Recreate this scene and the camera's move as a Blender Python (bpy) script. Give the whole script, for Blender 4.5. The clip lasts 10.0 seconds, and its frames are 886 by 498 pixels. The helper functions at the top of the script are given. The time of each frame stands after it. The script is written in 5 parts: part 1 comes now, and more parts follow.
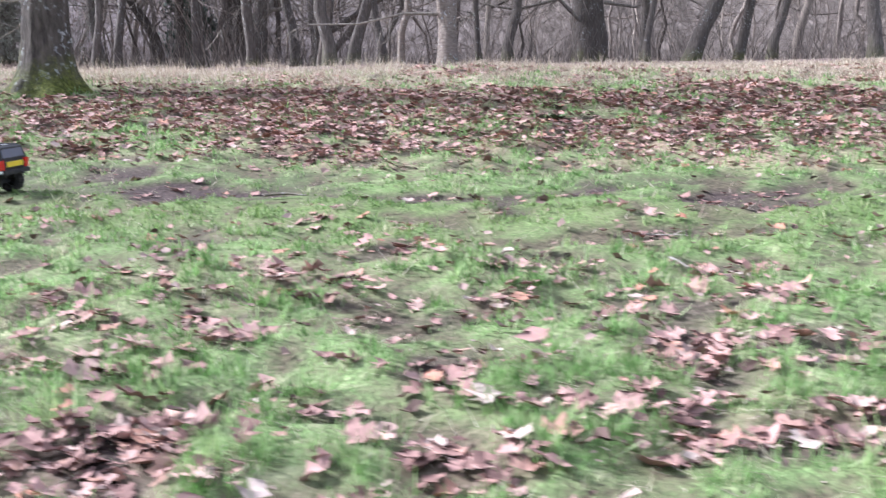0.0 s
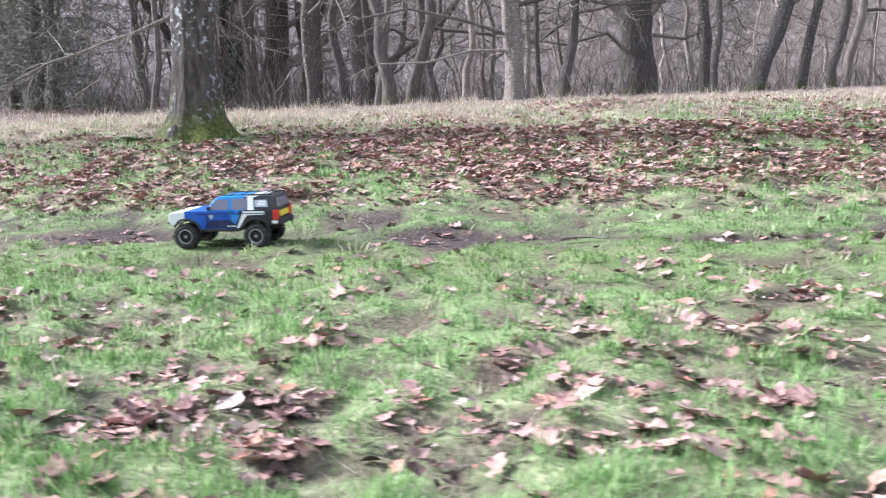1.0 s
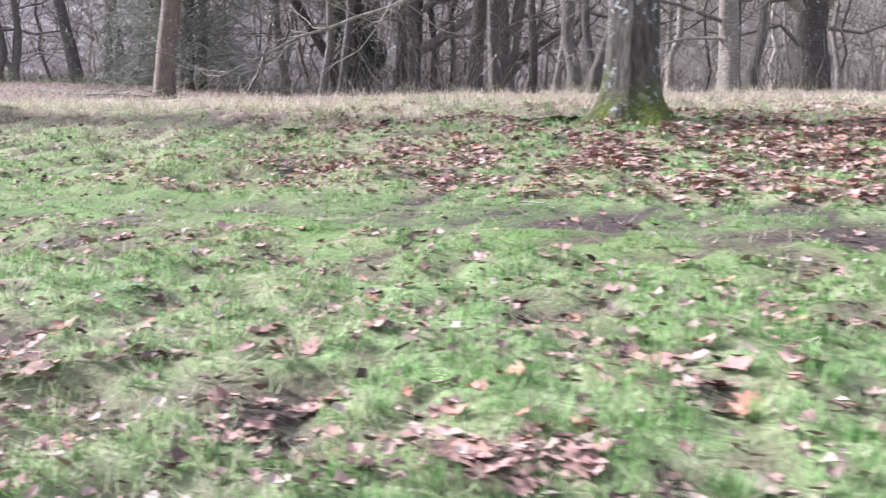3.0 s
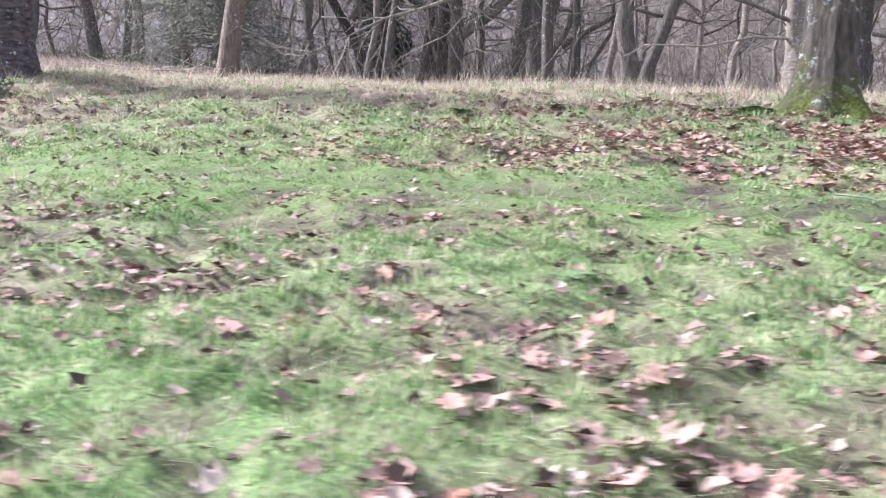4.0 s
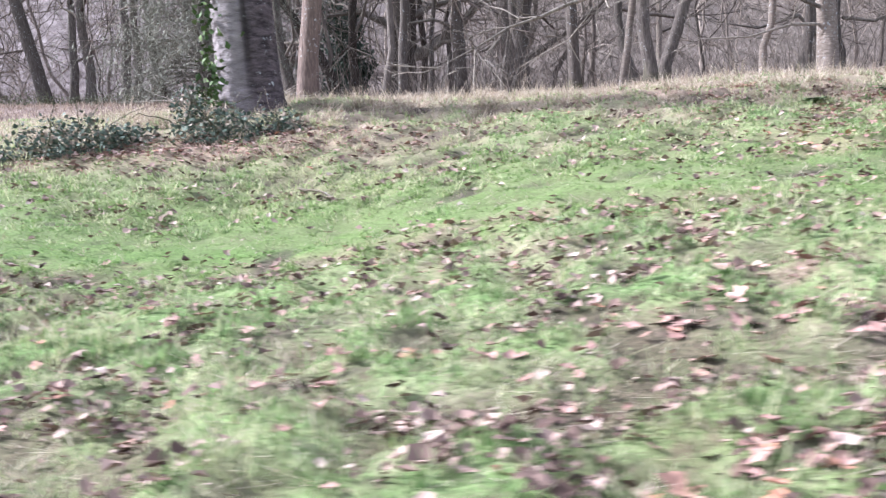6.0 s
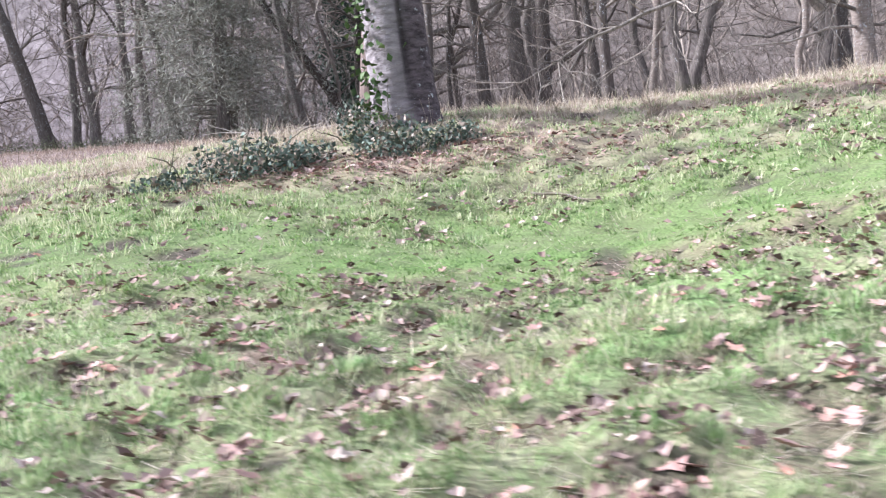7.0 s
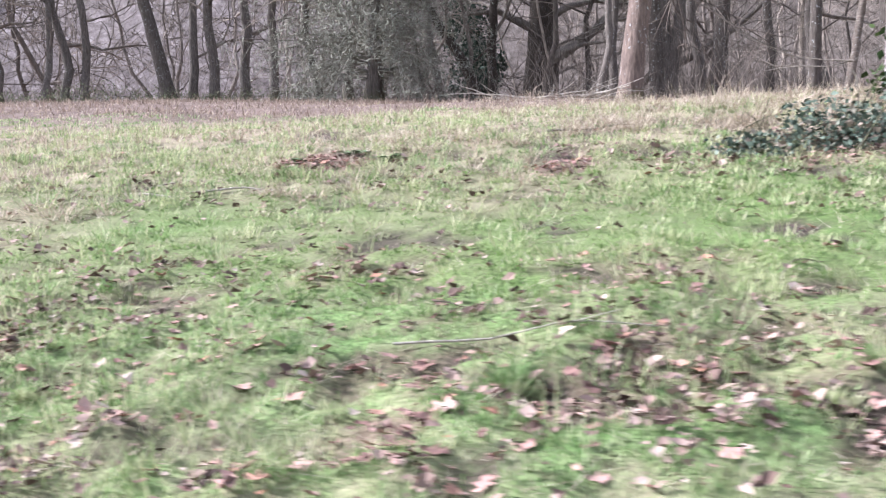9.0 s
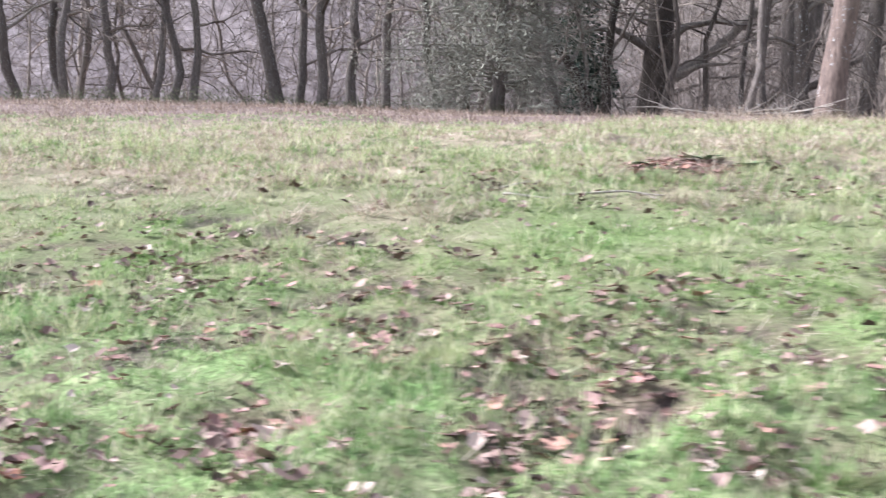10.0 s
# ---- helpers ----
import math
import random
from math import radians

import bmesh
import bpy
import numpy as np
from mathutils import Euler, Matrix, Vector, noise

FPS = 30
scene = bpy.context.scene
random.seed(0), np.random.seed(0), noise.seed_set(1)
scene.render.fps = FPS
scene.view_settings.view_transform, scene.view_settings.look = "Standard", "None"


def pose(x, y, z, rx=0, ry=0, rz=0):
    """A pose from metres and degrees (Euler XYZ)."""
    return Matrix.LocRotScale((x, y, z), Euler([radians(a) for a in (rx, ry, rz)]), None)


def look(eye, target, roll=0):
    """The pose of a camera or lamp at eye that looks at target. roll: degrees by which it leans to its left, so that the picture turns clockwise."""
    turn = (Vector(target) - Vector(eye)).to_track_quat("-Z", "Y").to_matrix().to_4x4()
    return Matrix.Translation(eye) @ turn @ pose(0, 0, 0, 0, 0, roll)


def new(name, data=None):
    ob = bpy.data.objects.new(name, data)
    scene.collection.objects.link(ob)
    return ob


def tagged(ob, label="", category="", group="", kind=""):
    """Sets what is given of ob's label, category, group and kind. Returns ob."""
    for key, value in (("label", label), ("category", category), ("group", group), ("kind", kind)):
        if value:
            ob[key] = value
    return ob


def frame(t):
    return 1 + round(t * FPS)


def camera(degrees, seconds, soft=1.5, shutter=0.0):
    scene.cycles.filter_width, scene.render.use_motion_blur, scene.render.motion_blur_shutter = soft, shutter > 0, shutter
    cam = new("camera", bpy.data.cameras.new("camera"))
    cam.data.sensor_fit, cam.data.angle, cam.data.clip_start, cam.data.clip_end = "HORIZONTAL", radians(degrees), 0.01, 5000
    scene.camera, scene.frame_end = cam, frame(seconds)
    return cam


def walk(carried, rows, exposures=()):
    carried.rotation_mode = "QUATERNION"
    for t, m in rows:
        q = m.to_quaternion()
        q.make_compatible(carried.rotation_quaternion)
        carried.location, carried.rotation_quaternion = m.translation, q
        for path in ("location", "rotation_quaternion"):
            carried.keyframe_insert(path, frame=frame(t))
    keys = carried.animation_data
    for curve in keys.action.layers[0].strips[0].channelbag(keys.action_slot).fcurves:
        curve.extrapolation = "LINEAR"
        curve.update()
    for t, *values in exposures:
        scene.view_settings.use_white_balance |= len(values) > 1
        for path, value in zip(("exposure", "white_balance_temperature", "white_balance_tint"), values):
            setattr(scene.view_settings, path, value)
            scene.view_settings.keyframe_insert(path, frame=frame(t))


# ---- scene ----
cam = camera(54.2, 10.0, soft=1.2, shutter=0.24)
PATH = [
    (0, (-0.007, 0.012, 0.529), (0.011, 1.985, 0.201), -0.7),
    (0.5, (-0.559, 0.11, 0.549), (-0.593, 2.092, 0.285), -1.3),
    (1, (-1.114, 0.21, 0.564), (-1.128, 2.195, 0.318), -2.1),
    (1.5, (-1.714, 0.304, 0.587), (-1.672, 2.287, 0.327), -2.4),
    (2, (-2.448, 0.499, 0.526), (-2.357, 2.48, 0.271), -1.9),
    (2.5, (-3.184, 0.673, 0.533), (-3.085, 2.658, 0.315), 0.1),
    (3, (-3.908, 0.953, 0.565), (-4.038, 2.931, 0.303), -0.2),
    (3.2, (-4.088, 1.03, 0.554), (-4.243, 3.005, 0.287), 1.0),
    (4.3, (-5.588, 1.246, 0.472), (-5.647, 3.225, 0.184), 2.0),
    (4.5, (-5.845, 1.235, 0.512), (-5.874, 3.212, 0.211), 1.7),
    (5, (-6.589, 1.281, 0.501), (-6.623, 3.256, 0.191), 0.1),
    (5.5, (-7.376, 1.353, 0.48), (-7.324, 3.334, 0.211), -0.9),
    (5.7, (-7.7, 1.395, 0.473), (-7.603, 3.376, 0.212), -1.7),
    (6.8, (-9.319, 1.779, 0.366), (-9.168, 3.766, 0.192), -6.1),
    (7, (-9.57, 1.829, 0.404), (-9.381, 3.812, 0.229), -6.2),
    (7.5, (-10.232, 2.03, 0.462), (-9.975, 4.003, 0.264), -7.1),
    (8, (-11.01, 2.293, 0.525), (-10.948, 4.284, 0.342), -8.0),
    (8.5, (-11.769, 2.607, 0.567), (-11.72, 4.599, 0.401), -4.5),
    (9, (-12.52, 2.93, 0.54), (-12.397, 4.914, 0.318), -2.0),
    (9.5, (-13.257, 3.25, 0.593), (-13.146, 5.234, 0.364), -0.8),
    (10, (-13.923, 3.621, 0.478), (-13.935, 5.613, 0.3), 0.5),
]
walk(cam, [(t, look(eye, target, roll)) for t, eye, target, roll in PATH], exposures=[(0, 1.24, 5690, 14), (1, 1.34, 5690, 13), (2, 1.39, 5690, 13), (3, 1.38, 5750, 12), (5.5, 1.39, 5770, 14), (8, 1.36, 5820, 15), (10, 1.28, 5900, 14)])

# ---- light ----
SUN_ELEVATION, SUN_TURN = radians(33), radians(-77)
world = bpy.data.worlds.new("overcast_sky")
scene.world = world
world.use_nodes = True
wn, wl = world.node_tree.nodes, world.node_tree.links
sky = wn.new("ShaderNodeTexSky")
sky.sky_type, sky.sun_disc = "NISHITA", False
sky.sun_elevation, sky.sun_rotation = SUN_ELEVATION, SUN_TURN
sky.dust_density, sky.ozone_density = 4.0, 1.0
veil = wn.new("ShaderNodeMix")
veil.data_type = "RGBA"
veil.inputs["Factor"].default_value = 0.7
veil.inputs["B"].default_value = (7.7, 8.0, 8.9, 1)
wl.new(sky.outputs["Color"], veil.inputs["A"])
back = wn["Background"]
back.inputs["Strength"].default_value = 0.07
wl.new(veil.outputs["Result"], back.inputs["Color"])

sun = new("sun", bpy.data.lights.new("sun", "SUN"))
sun.data.energy, sun.data.angle, sun.data.color = 5.0, radians(11), (1.0, 0.975, 0.95)
sun_from = Vector((math.sin(SUN_TURN) * math.cos(SUN_ELEVATION), math.cos(SUN_TURN) * math.cos(SUN_ELEVATION), math.sin(SUN_ELEVATION)))
sun.matrix_world = look(sun_from * 40, (0, 0, 0))


# ---- noise and land form ----
def vnoise(x, y, size, seed):
    """Smooth value noise in 0..1 with cells of the given size."""
    x, y = np.asarray(x, float) / size, np.asarray(y, float) / size
    i, j = np.floor(x).astype(np.int64), np.floor(y).astype(np.int64)
    u, v = x - i, y - j
    u, v = u * u * (3 - 2 * u), v * v * (3 - 2 * v)

    def cell(a, b):
        h = (a * 374761393 + b * 668265263 + seed * 982451653) & 0x7FFFFFFF
        h = ((h ^ (h >> 13)) * 1274126177) & 0x7FFFFFFF
        return ((h ^ (h >> 16)) & 0xFFFF) / 65535.0

    low = cell(i, j) * (1 - u) + cell(i + 1, j) * u
    high = cell(i, j + 1) * (1 - u) + cell(i + 1, j + 1) * u
    return low * (1 - v) + high * v


def sig(u):
    return 1 / (1 + np.exp(-np.clip(u, -40, 40)))


def soft_plus(u):
    return np.logaddexp(0, u)


def land(x, y):
    """Height of the smooth land: a flat verge, a bank behind it, and a wood floor that rises slowly."""
    x, y = np.asarray(x, float), np.asarray(y, float)
    fall = 8 * np.tanh(soft_plus(-8.5 - x) / 8)
    east = 6 * np.tanh((x + 5) / 6)
    bank = sig((y - 5.2 - 1.8 * sig(-(x + 4.5) / 0.8)) / 0.9)
    far = 26 * np.tanh(soft_plus((y - 7.5) / 0.8) * 0.8 / 26)
    knoll = np.exp(-((x + 9.1) ** 2 + (y - 8.3) ** 2) / 1.2)
    hollow = np.exp(-((x + 8.8) ** 2) / 1.3 - (y - 5.2) ** 2 / 3)
    z = 0.0871 + -0.0505 * fall + bank * (0.3424 + 0.0091 * fall + -0.0034 * east)
    z = z + far * (0.0542 + 0.0080 * fall + 0.0013 * east) + 0.0637 * (np.clip(y, 1, 8) - 3) + 0.0860 * knoll + -0.2035 * hollow
    off = y - track_y(x)
    z = z - 0.112 * off * np.exp(-((off / 0.3) ** 2)) * sig((x + 6) / 0.5)
    swell = 0.6 * (vnoise(x, y, 1.5, 54) - 0.5) + 0.4 * (vnoise(x, y, 0.6, 55) - 0.5)
    z = z + 0.16 * swell * sig((y - 7.9) / 0.3) * np.exp(-np.clip(y - 16, 0, 99) / 6)
    return z + 0.0022 * np.clip(y - 45, 0, 400)


def track_y(x):
    """The middle of the worn track along the foot of the bank."""
    return np.interp(-np.asarray(x, float), (-6, 0.15, 2, 3.4, 4.1, 6.1, 7.6, 9.7, 11.2, 12.6, 13.8, 22), (3.2, 3.5, 3.83, 4.12, 4.37, 4.86, 5.28, 5.3, 5.86, 6.35, 6.78, 9.0))


def lane_y(x):
    """Foot of the near verge, along which one walks."""
    return np.interp(-np.asarray(x, float), (-3, 0, 4, 7.4, 9.6, 11, 12.5, 13.9, 18), (-0.4, 0, 1.0, 1.35, 1.83, 2.3, 2.93, 3.6, 5.0))


def lawn_at(x, y):
    """0..1: the closed green sward about the track, west of the mud."""
    return np.exp(-((np.asarray(y, float) - track_y(x) - 0.45) / 1.05) ** 2) * sig((-np.asarray(x, float) - 5.0) / 0.5)


# heaps of fallen leaves on the verge and on the field: x, y, radius
LEAF_HEAPS = (
    (-0.57, 1.3, 0.2), (-0.44, 2.33, 0.1), (-0.48, 1.92, 0.11), (0.04, 1.31, 0.14), (0.51, 1.77, 0.16), (0.7, 1.4, 0.12), (0.18, 2.15, 0.12), (-0.94, 2.2, 0.1),
    (-2.43, 2.5, 0.14), (-1.8, 1.88, 0.16), (-2.25, 2.2, 0.13), (-1.45, 2.03, 0.11), (-1.0, 2.17, 0.12), (-1.45, 1.72, 0.11), (-3.57, 2.74, 0.09), (-4.37, 2.55, 0.12),
    (-3.87, 2.26, 0.15), (-7.23, 3.46, 0.1), (-6.68, 2.52, 0.16), (-6.27, 2.61, 0.12), (-5.45, 3.89, 0.15), (-9.91, 3.84, 0.12), (-8.97, 3.37, 0.12),
    (-12.55, 4.52, 0.13), (-12.16, 4.56, 0.18), (-11.95, 4.8, 0.1), (-13.55, 5.21, 0.14), (-14.27, 5.15, 0.14), (-14.34, 5.63, 0.12), (-13.75, 5.56, 0.1), (-12.85, 7.68, 0.34), (-11.65, 7.2, 0.22),
)
# churned, trodden places along the track: x, y, radius
MUD_PATCHES = (
    (-1.07, 3.73, 0.36), (0.22, 3.43, 0.22), (0.6, 3.62, 0.18), (1.25, 3.41, 0.38), (-1.5, 4.1, 0.28), (-2.6, 3.99, 0.34), (-0.1, 3.5, 0.25), (-3.61, 4.27, 0.26),
    (-5.06, 4.78, 0.16), (-5.49, 4.1, 0.18), (-10.64, 5.86, 0.17), (-10.74, 5.38, 0.09), (-11.11, 5.92, 0.12), (-10.33, 5.6, 0.16), (-10.42, 5.21, 0.12), (-14.28, 6.62, 0.14),
)


def patches(x, y, spots):
    """0..1: rounded patches, flattened across the view and frayed at the rim."""
    x, y = np.asarray(x, float), np.asarray(y, float)
    out = np.zeros(np.broadcast(x, y).shape)
    for px, py, r in spots:
        out = np.maximum(out, 1 - ((x - px) ** 2 + 1.6 * (y - py) ** 2) / (r * r))
    fray = vnoise(x, y, 0.09, 18) * 0.6 + vnoise(x, y, 0.04, 19) * 0.4
    return np.clip((out - 0.75 * (1 - fray) + 0.15) * 3.0, 0, 1) * (out > 0)


def soil_spots(x, y):
    """0..1: small broken patches where the turf has gone and leaves gather."""
    n = vnoise(x, np.asarray(y) * 1.6, 0.27, 9) * 0.42 + vnoise(x, np.asarray(y) * 1.5, 0.11, 10) * 0.38 + vnoise(x, y, 0.05, 12) * 0.2
    return np.clip((n - 0.585 - 0.06 * lawn_at(x, y)) * 9, 0, 1)


def mud_at(x, y):
    """0..1: worn, muddy ground."""
    off = np.asarray(y, float) - track_y(x)
    wear = np.exp(-((off - 0.17) / 0.31) ** 2)
    east = 0.12 + 0.88 * sig((np.asarray(x, float) + 5.2) / 0.5)
    blot = np.clip((vnoise(x, y * 2.2, 0.75, 5) * 0.45 + vnoise(x, y * 2, 0.22, 6) * 0.3 + vnoise(x, y * 1.5, 0.06, 13) * 0.25 - 0.38) * 6, 0, 1)
    spot = soil_spots(x, y)
    return np.clip(0.7 * wear * east * blot + (0.8 * spot) * (np.asarray(y) < 9) + 0.85 * patches(x, y, MUD_PATCHES) + 0.45 * patches(x, y, LEAF_HEAPS), 0, 1)


def litter_at(x, y):
    """0..1: how thickly fallen leaves lie."""
    x, y = np.asarray(x, float), np.asarray(y, float)
    drift = np.exp(-(np.clip(np.abs(y - 5.6 - 0.13 * np.clip(-x, 0, 6)) - 0.68, 0, 9) / 0.45) ** 2) * (0.42 * sig((x + 4.8) / 0.6) + 0.58 * sig((x + 2.4) / 0.7))
    clump = vnoise(x, y * 1.5, 0.6, 21) * 0.35 + vnoise(x, y, 0.2, 22) * 0.65
    east = 0.72 + 0.2 * sig((x + 5.0) / 1.5)
    gather = np.clip((vnoise(x, y * 1.6, 0.27, 9) * 0.42 + vnoise(x, y * 1.5, 0.11, 10) * 0.38 + 0.2 * clump - 0.51) * 6, 0, 1)
    near = (0.62 * gather + 0.36 * np.clip((clump - 0.52) * 3.2, 0, 1) + 0.05) * (y < track_y(x) - 0.25) * east
    bank = (np.clip((clump - 0.39) * 3, 0, 1) + 0.16) * (y >= track_y(x) + 0.55) * (0.12 + 0.75 * sig((x + 6.3) / 0.7)) * (y < 8.6 + 0.9 * sig((x + 2.0) / 0.8))
    foot = np.exp(-(((x + 9.5) / 1.3) ** 2 + ((y - 7.12) / 0.32) ** 2))
    return np.clip(drift * np.clip(0.6 + 2.6 * (clump - 0.38), 0, 1) + 0.8 * near + 0.85 * bank + 0.9 * foot + 1.0 * patches(x, y, LEAF_HEAPS) + 0.36 * patches(x, y, MUD_PATCHES), 0, 1)


def wood_floor(x, y):
    """0..1: brown litter under and before the wood."""
    x, y = np.asarray(x, float), np.asarray(y, float)
    return sig((y - 13.0 + 1.4 * sig((-x - 10.5) / 0.8) + 1.2 * (vnoise(x, y, 1.1, 35) - 0.5)) / 0.6)


def dry_at(x, y):
    """0..1: how much of the grass is dead straw."""
    x, y = np.asarray(x, float), np.asarray(y, float)
    edge = 7.7 - 0.35 * sig((x + 2.5) / 0.6) - 0.6 * sig((-x - 3.5) / 0.6) - 0.5 * sig((-x - 10) / 1.5) + 0.9 * (vnoise(x, y, 0.9, 31) - 0.5)
    return np.clip(0.9 * sig((y - edge) / 0.3) * (0.55 + 0.45 * vnoise(x, y * 2, 0.6, 33)) + 1.1 * (vnoise(x, y * 1.3, 0.45, 32) * 0.5 + vnoise(x, y, 0.12, 34) * 0.5 - 0.4) * sig((-x - 4.2) / 1.0) * (1 - 0.75 * lawn_at(x, y)) + 0.1, 0, 1) * (1 - sig((-x - 9.5) / 0.8) * (0.62 - 0.75 * vnoise(x, y * 1.4, 0.55, 36) * vnoise(x, y, 0.2, 37) ** 0.5) * (0.3 + 0.7 * sig((7.9 - y) / 0.4)))


def turf_at(x, y):
    """0..1: how well the turf is closed; low in the gaps between the mossy clumps."""
    return vnoise(x, y, 0.11, 41) * 0.5 + vnoise(x, y, 0.055, 45) * 0.2 + vnoise(x, y * 1.3, 0.4, 42) * 0.3


def relief(x, y):
    """Hummocks and hoof-size dents."""
    fade = np.exp(-np.clip(np.asarray(y, float) - 9, 0, 99) / 8) * sig((np.asarray(y, float) + 4.0) / 0.3)
    h = 0.045 * (vnoise(x, y, 0.42, 1) - 0.5) + 0.035 * (vnoise(x, y, 0.17, 2) - 0.5) + (0.1 + 0.06 * sig((-np.asarray(x, float) - 4.5) / 0.6)) * (np.clip(turf_at(x, y), 0.32, 0.62) - 0.47)
    calm = 1 - 0.6 * np.exp(-((np.asarray(y, float) - track_y(x)) / 0.5) ** 2)
    calm = calm * (1 - 0.55 * sig((-np.asarray(x, float) - 9.5) / 1.0) * sig((np.asarray(y, float) - 5.6) / 0.5))
    return h * fade * calm - 0.02 * mud_at(x, y) * fade


def ground_z(x, y):
    return land(x, y) + relief(x, y)


# ---- mesh helpers ----
def build_mesh(name, verts, *polys, smooth=True):
    """A mesh from an array of vertices and arrays of triangles or quads."""
    me = bpy.data.meshes.new(name)
    verts = np.asarray(verts, np.float32).reshape(-1, 3)
    polys = [np.asarray(p, np.int32) for p in polys if len(p)]
    loops = np.concatenate([p.ravel() for p in polys])
    sizes = np.concatenate([np.full(len(p), p.shape[1], np.int32) for p in polys])
    me.vertices.add(len(verts))
    me.vertices.foreach_set("co", verts.ravel())
    me.loops.add(len(loops))
    me.loops.foreach_set("vertex_index", loops)
    me.polygons.add(len(sizes))
    me.polygons.foreach_set("loop_start", np.r_[0, np.cumsum(sizes)[:-1]].astype(np.int32))
    me.polygons.foreach_set("loop_total", sizes)
    me.polygons.foreach_set("use_smooth", np.full(len(sizes), smooth))
    me.update(calc_edges=True)
    return me


def tubes(paths, radii, sides):
    """Many tubes at once: paths (n, k, 3), radii (n, k). Returns vertices and quads."""
    P, R = np.asarray(paths, float), np.asarray(radii, float)
    n, k = P.shape[:2]
    T = np.gradient(P, axis=1)
    T /= np.linalg.norm(T, axis=2, keepdims=True) + 1e-9
    U = np.cross(T, np.array([0.83, 0.51, 0.22]))
    U /= np.linalg.norm(U, axis=2, keepdims=True) + 1e-9
    V = np.cross(T, U)
    a = np.linspace(0, 2 * np.pi, sides, endpoint=False)
    ring = U[:, :, None] * np.cos(a)[None, None, :, None] + V[:, :, None] * np.sin(a)[None, None, :, None]
    verts = P[:, :, None] + R[:, :, None, None] * ring
    i = np.arange(n * k * sides).reshape(n, k, sides)
    j = np.roll(i, -1, axis=2)
    quads = np.stack([i[:, :-1], j[:, :-1], j[:, 1:], i[:, 1:]], -1).reshape(-1, 4)
    return verts.reshape(-1, 3), quads


class Bundle:
    """Gathers tubes of several kinds into one mesh."""

    def __init__(self):
        self.kinds = {}

    def add(self, path, radii, sides):
        self.kinds.setdefault((len(path), sides), []).append((path, radii))

    def mesh(self, name):
        verts, quads, base = [], [], 0
        for (k, sides), rows in self.kinds.items():
            v, q = tubes(np.array([p for p, _ in rows]), np.array([r for _, r in rows]), sides)
            verts.append(v)
            quads.append(q + base)
            base += len(v)
        return build_mesh(name, np.concatenate(verts), np.concatenate(quads))


def part(name, me, material, parent, label=""):
    """One mesh object under a thing or a part; me is a mesh or a bmesh."""
    if isinstance(me, bmesh.types.BMesh):
        bm, me = me, bpy.data.meshes.new(name)
        bm.to_mesh(me)
        bm.free()
    ob = new(name, me)
    ob.data.materials.append(material)
    ob.parent = parent
    return tagged(ob, label)


# ---- materials ----
def material(name, roughness=0.8, metallic=0.0, specular=0.3):
    m = bpy.data.materials.new(name)
    m.use_nodes = True
    p = m.node_tree.nodes["Principled BSDF"]
    p.inputs["Roughness"].default_value = roughness
    p.inputs["Metallic"].default_value = metallic
    p.inputs["Specular IOR Level"].default_value = specular
    return m, m.node_tree.nodes, m.node_tree.links, p


def add_noise(nodes, links, coord, scale, detail=4.0, rough=0.6, stretch=None):
    n = nodes.new("ShaderNodeTexNoise")
    n.inputs["Scale"].default_value, n.inputs["Detail"].default_value, n.inputs["Roughness"].default_value = scale, detail, rough
    if stretch:
        mp = nodes.new("ShaderNodeMapping")
        mp.inputs["Scale"].default_value = stretch
        links.new(coord, mp.inputs["Vector"])
        coord = mp.outputs["Vector"]
    links.new(coord, n.inputs["Vector"])
    return n.outputs["Fac"]


def ramp(nodes, links, fac, stops):
    r = nodes.new("ShaderNodeValToRGB")
    while len(r.color_ramp.elements) < len(stops):
        r.color_ramp.elements.new(0.5)
    for e, (pos, colour) in zip(r.color_ramp.elements, stops):
        e.position = pos
        e.color = (*colour, 1) if len(colour) == 3 else colour
    links.new(fac, r.inputs["Fac"])
    return r.outputs["Color"]


def mix(nodes, links, fac, a, b, blend="MIX"):
    m = nodes.new("ShaderNodeMix")
    m.data_type, m.blend_type = "RGBA", blend
    for value, socket in ((fac, m.inputs["Factor"]), (a, m.inputs["A"]), (b, m.inputs["B"])):
        if isinstance(value, bpy.types.NodeSocket):
            links.new(value, socket)
        elif isinstance(value, tuple):
            socket.default_value = (*value, 1)
        else:
            socket.default_value = value
    return m.outputs["Result"]


def maths(nodes, links, op, a, b=0.0, clamp=False):
    m = nodes.new("ShaderNodeMath")
    m.operation, m.use_clamp = op, clamp
    for value, socket in ((a, m.inputs[0]), (b, m.inputs[1])):
        if isinstance(value, bpy.types.NodeSocket):
            links.new(value, socket)
        else:
            socket.default_value = value
    return m.outputs[0]


def bump(nodes, links, p, height, strength, distance):
    b = nodes.new("ShaderNodeBump")
    b.inputs["Strength"].default_value, b.inputs["Distance"].default_value = strength, distance
    links.new(height, b.inputs["Height"])
    links.new(b.outputs["Normal"], p.inputs["Normal"])


def object_coord(nodes):
    return nodes.new("ShaderNodeTexCoord").outputs["Object"]


def attribute(nodes, name):
    a = nodes.new("ShaderNodeAttribute")
    a.attribute_name = name
    return a.outputs["Fac"]


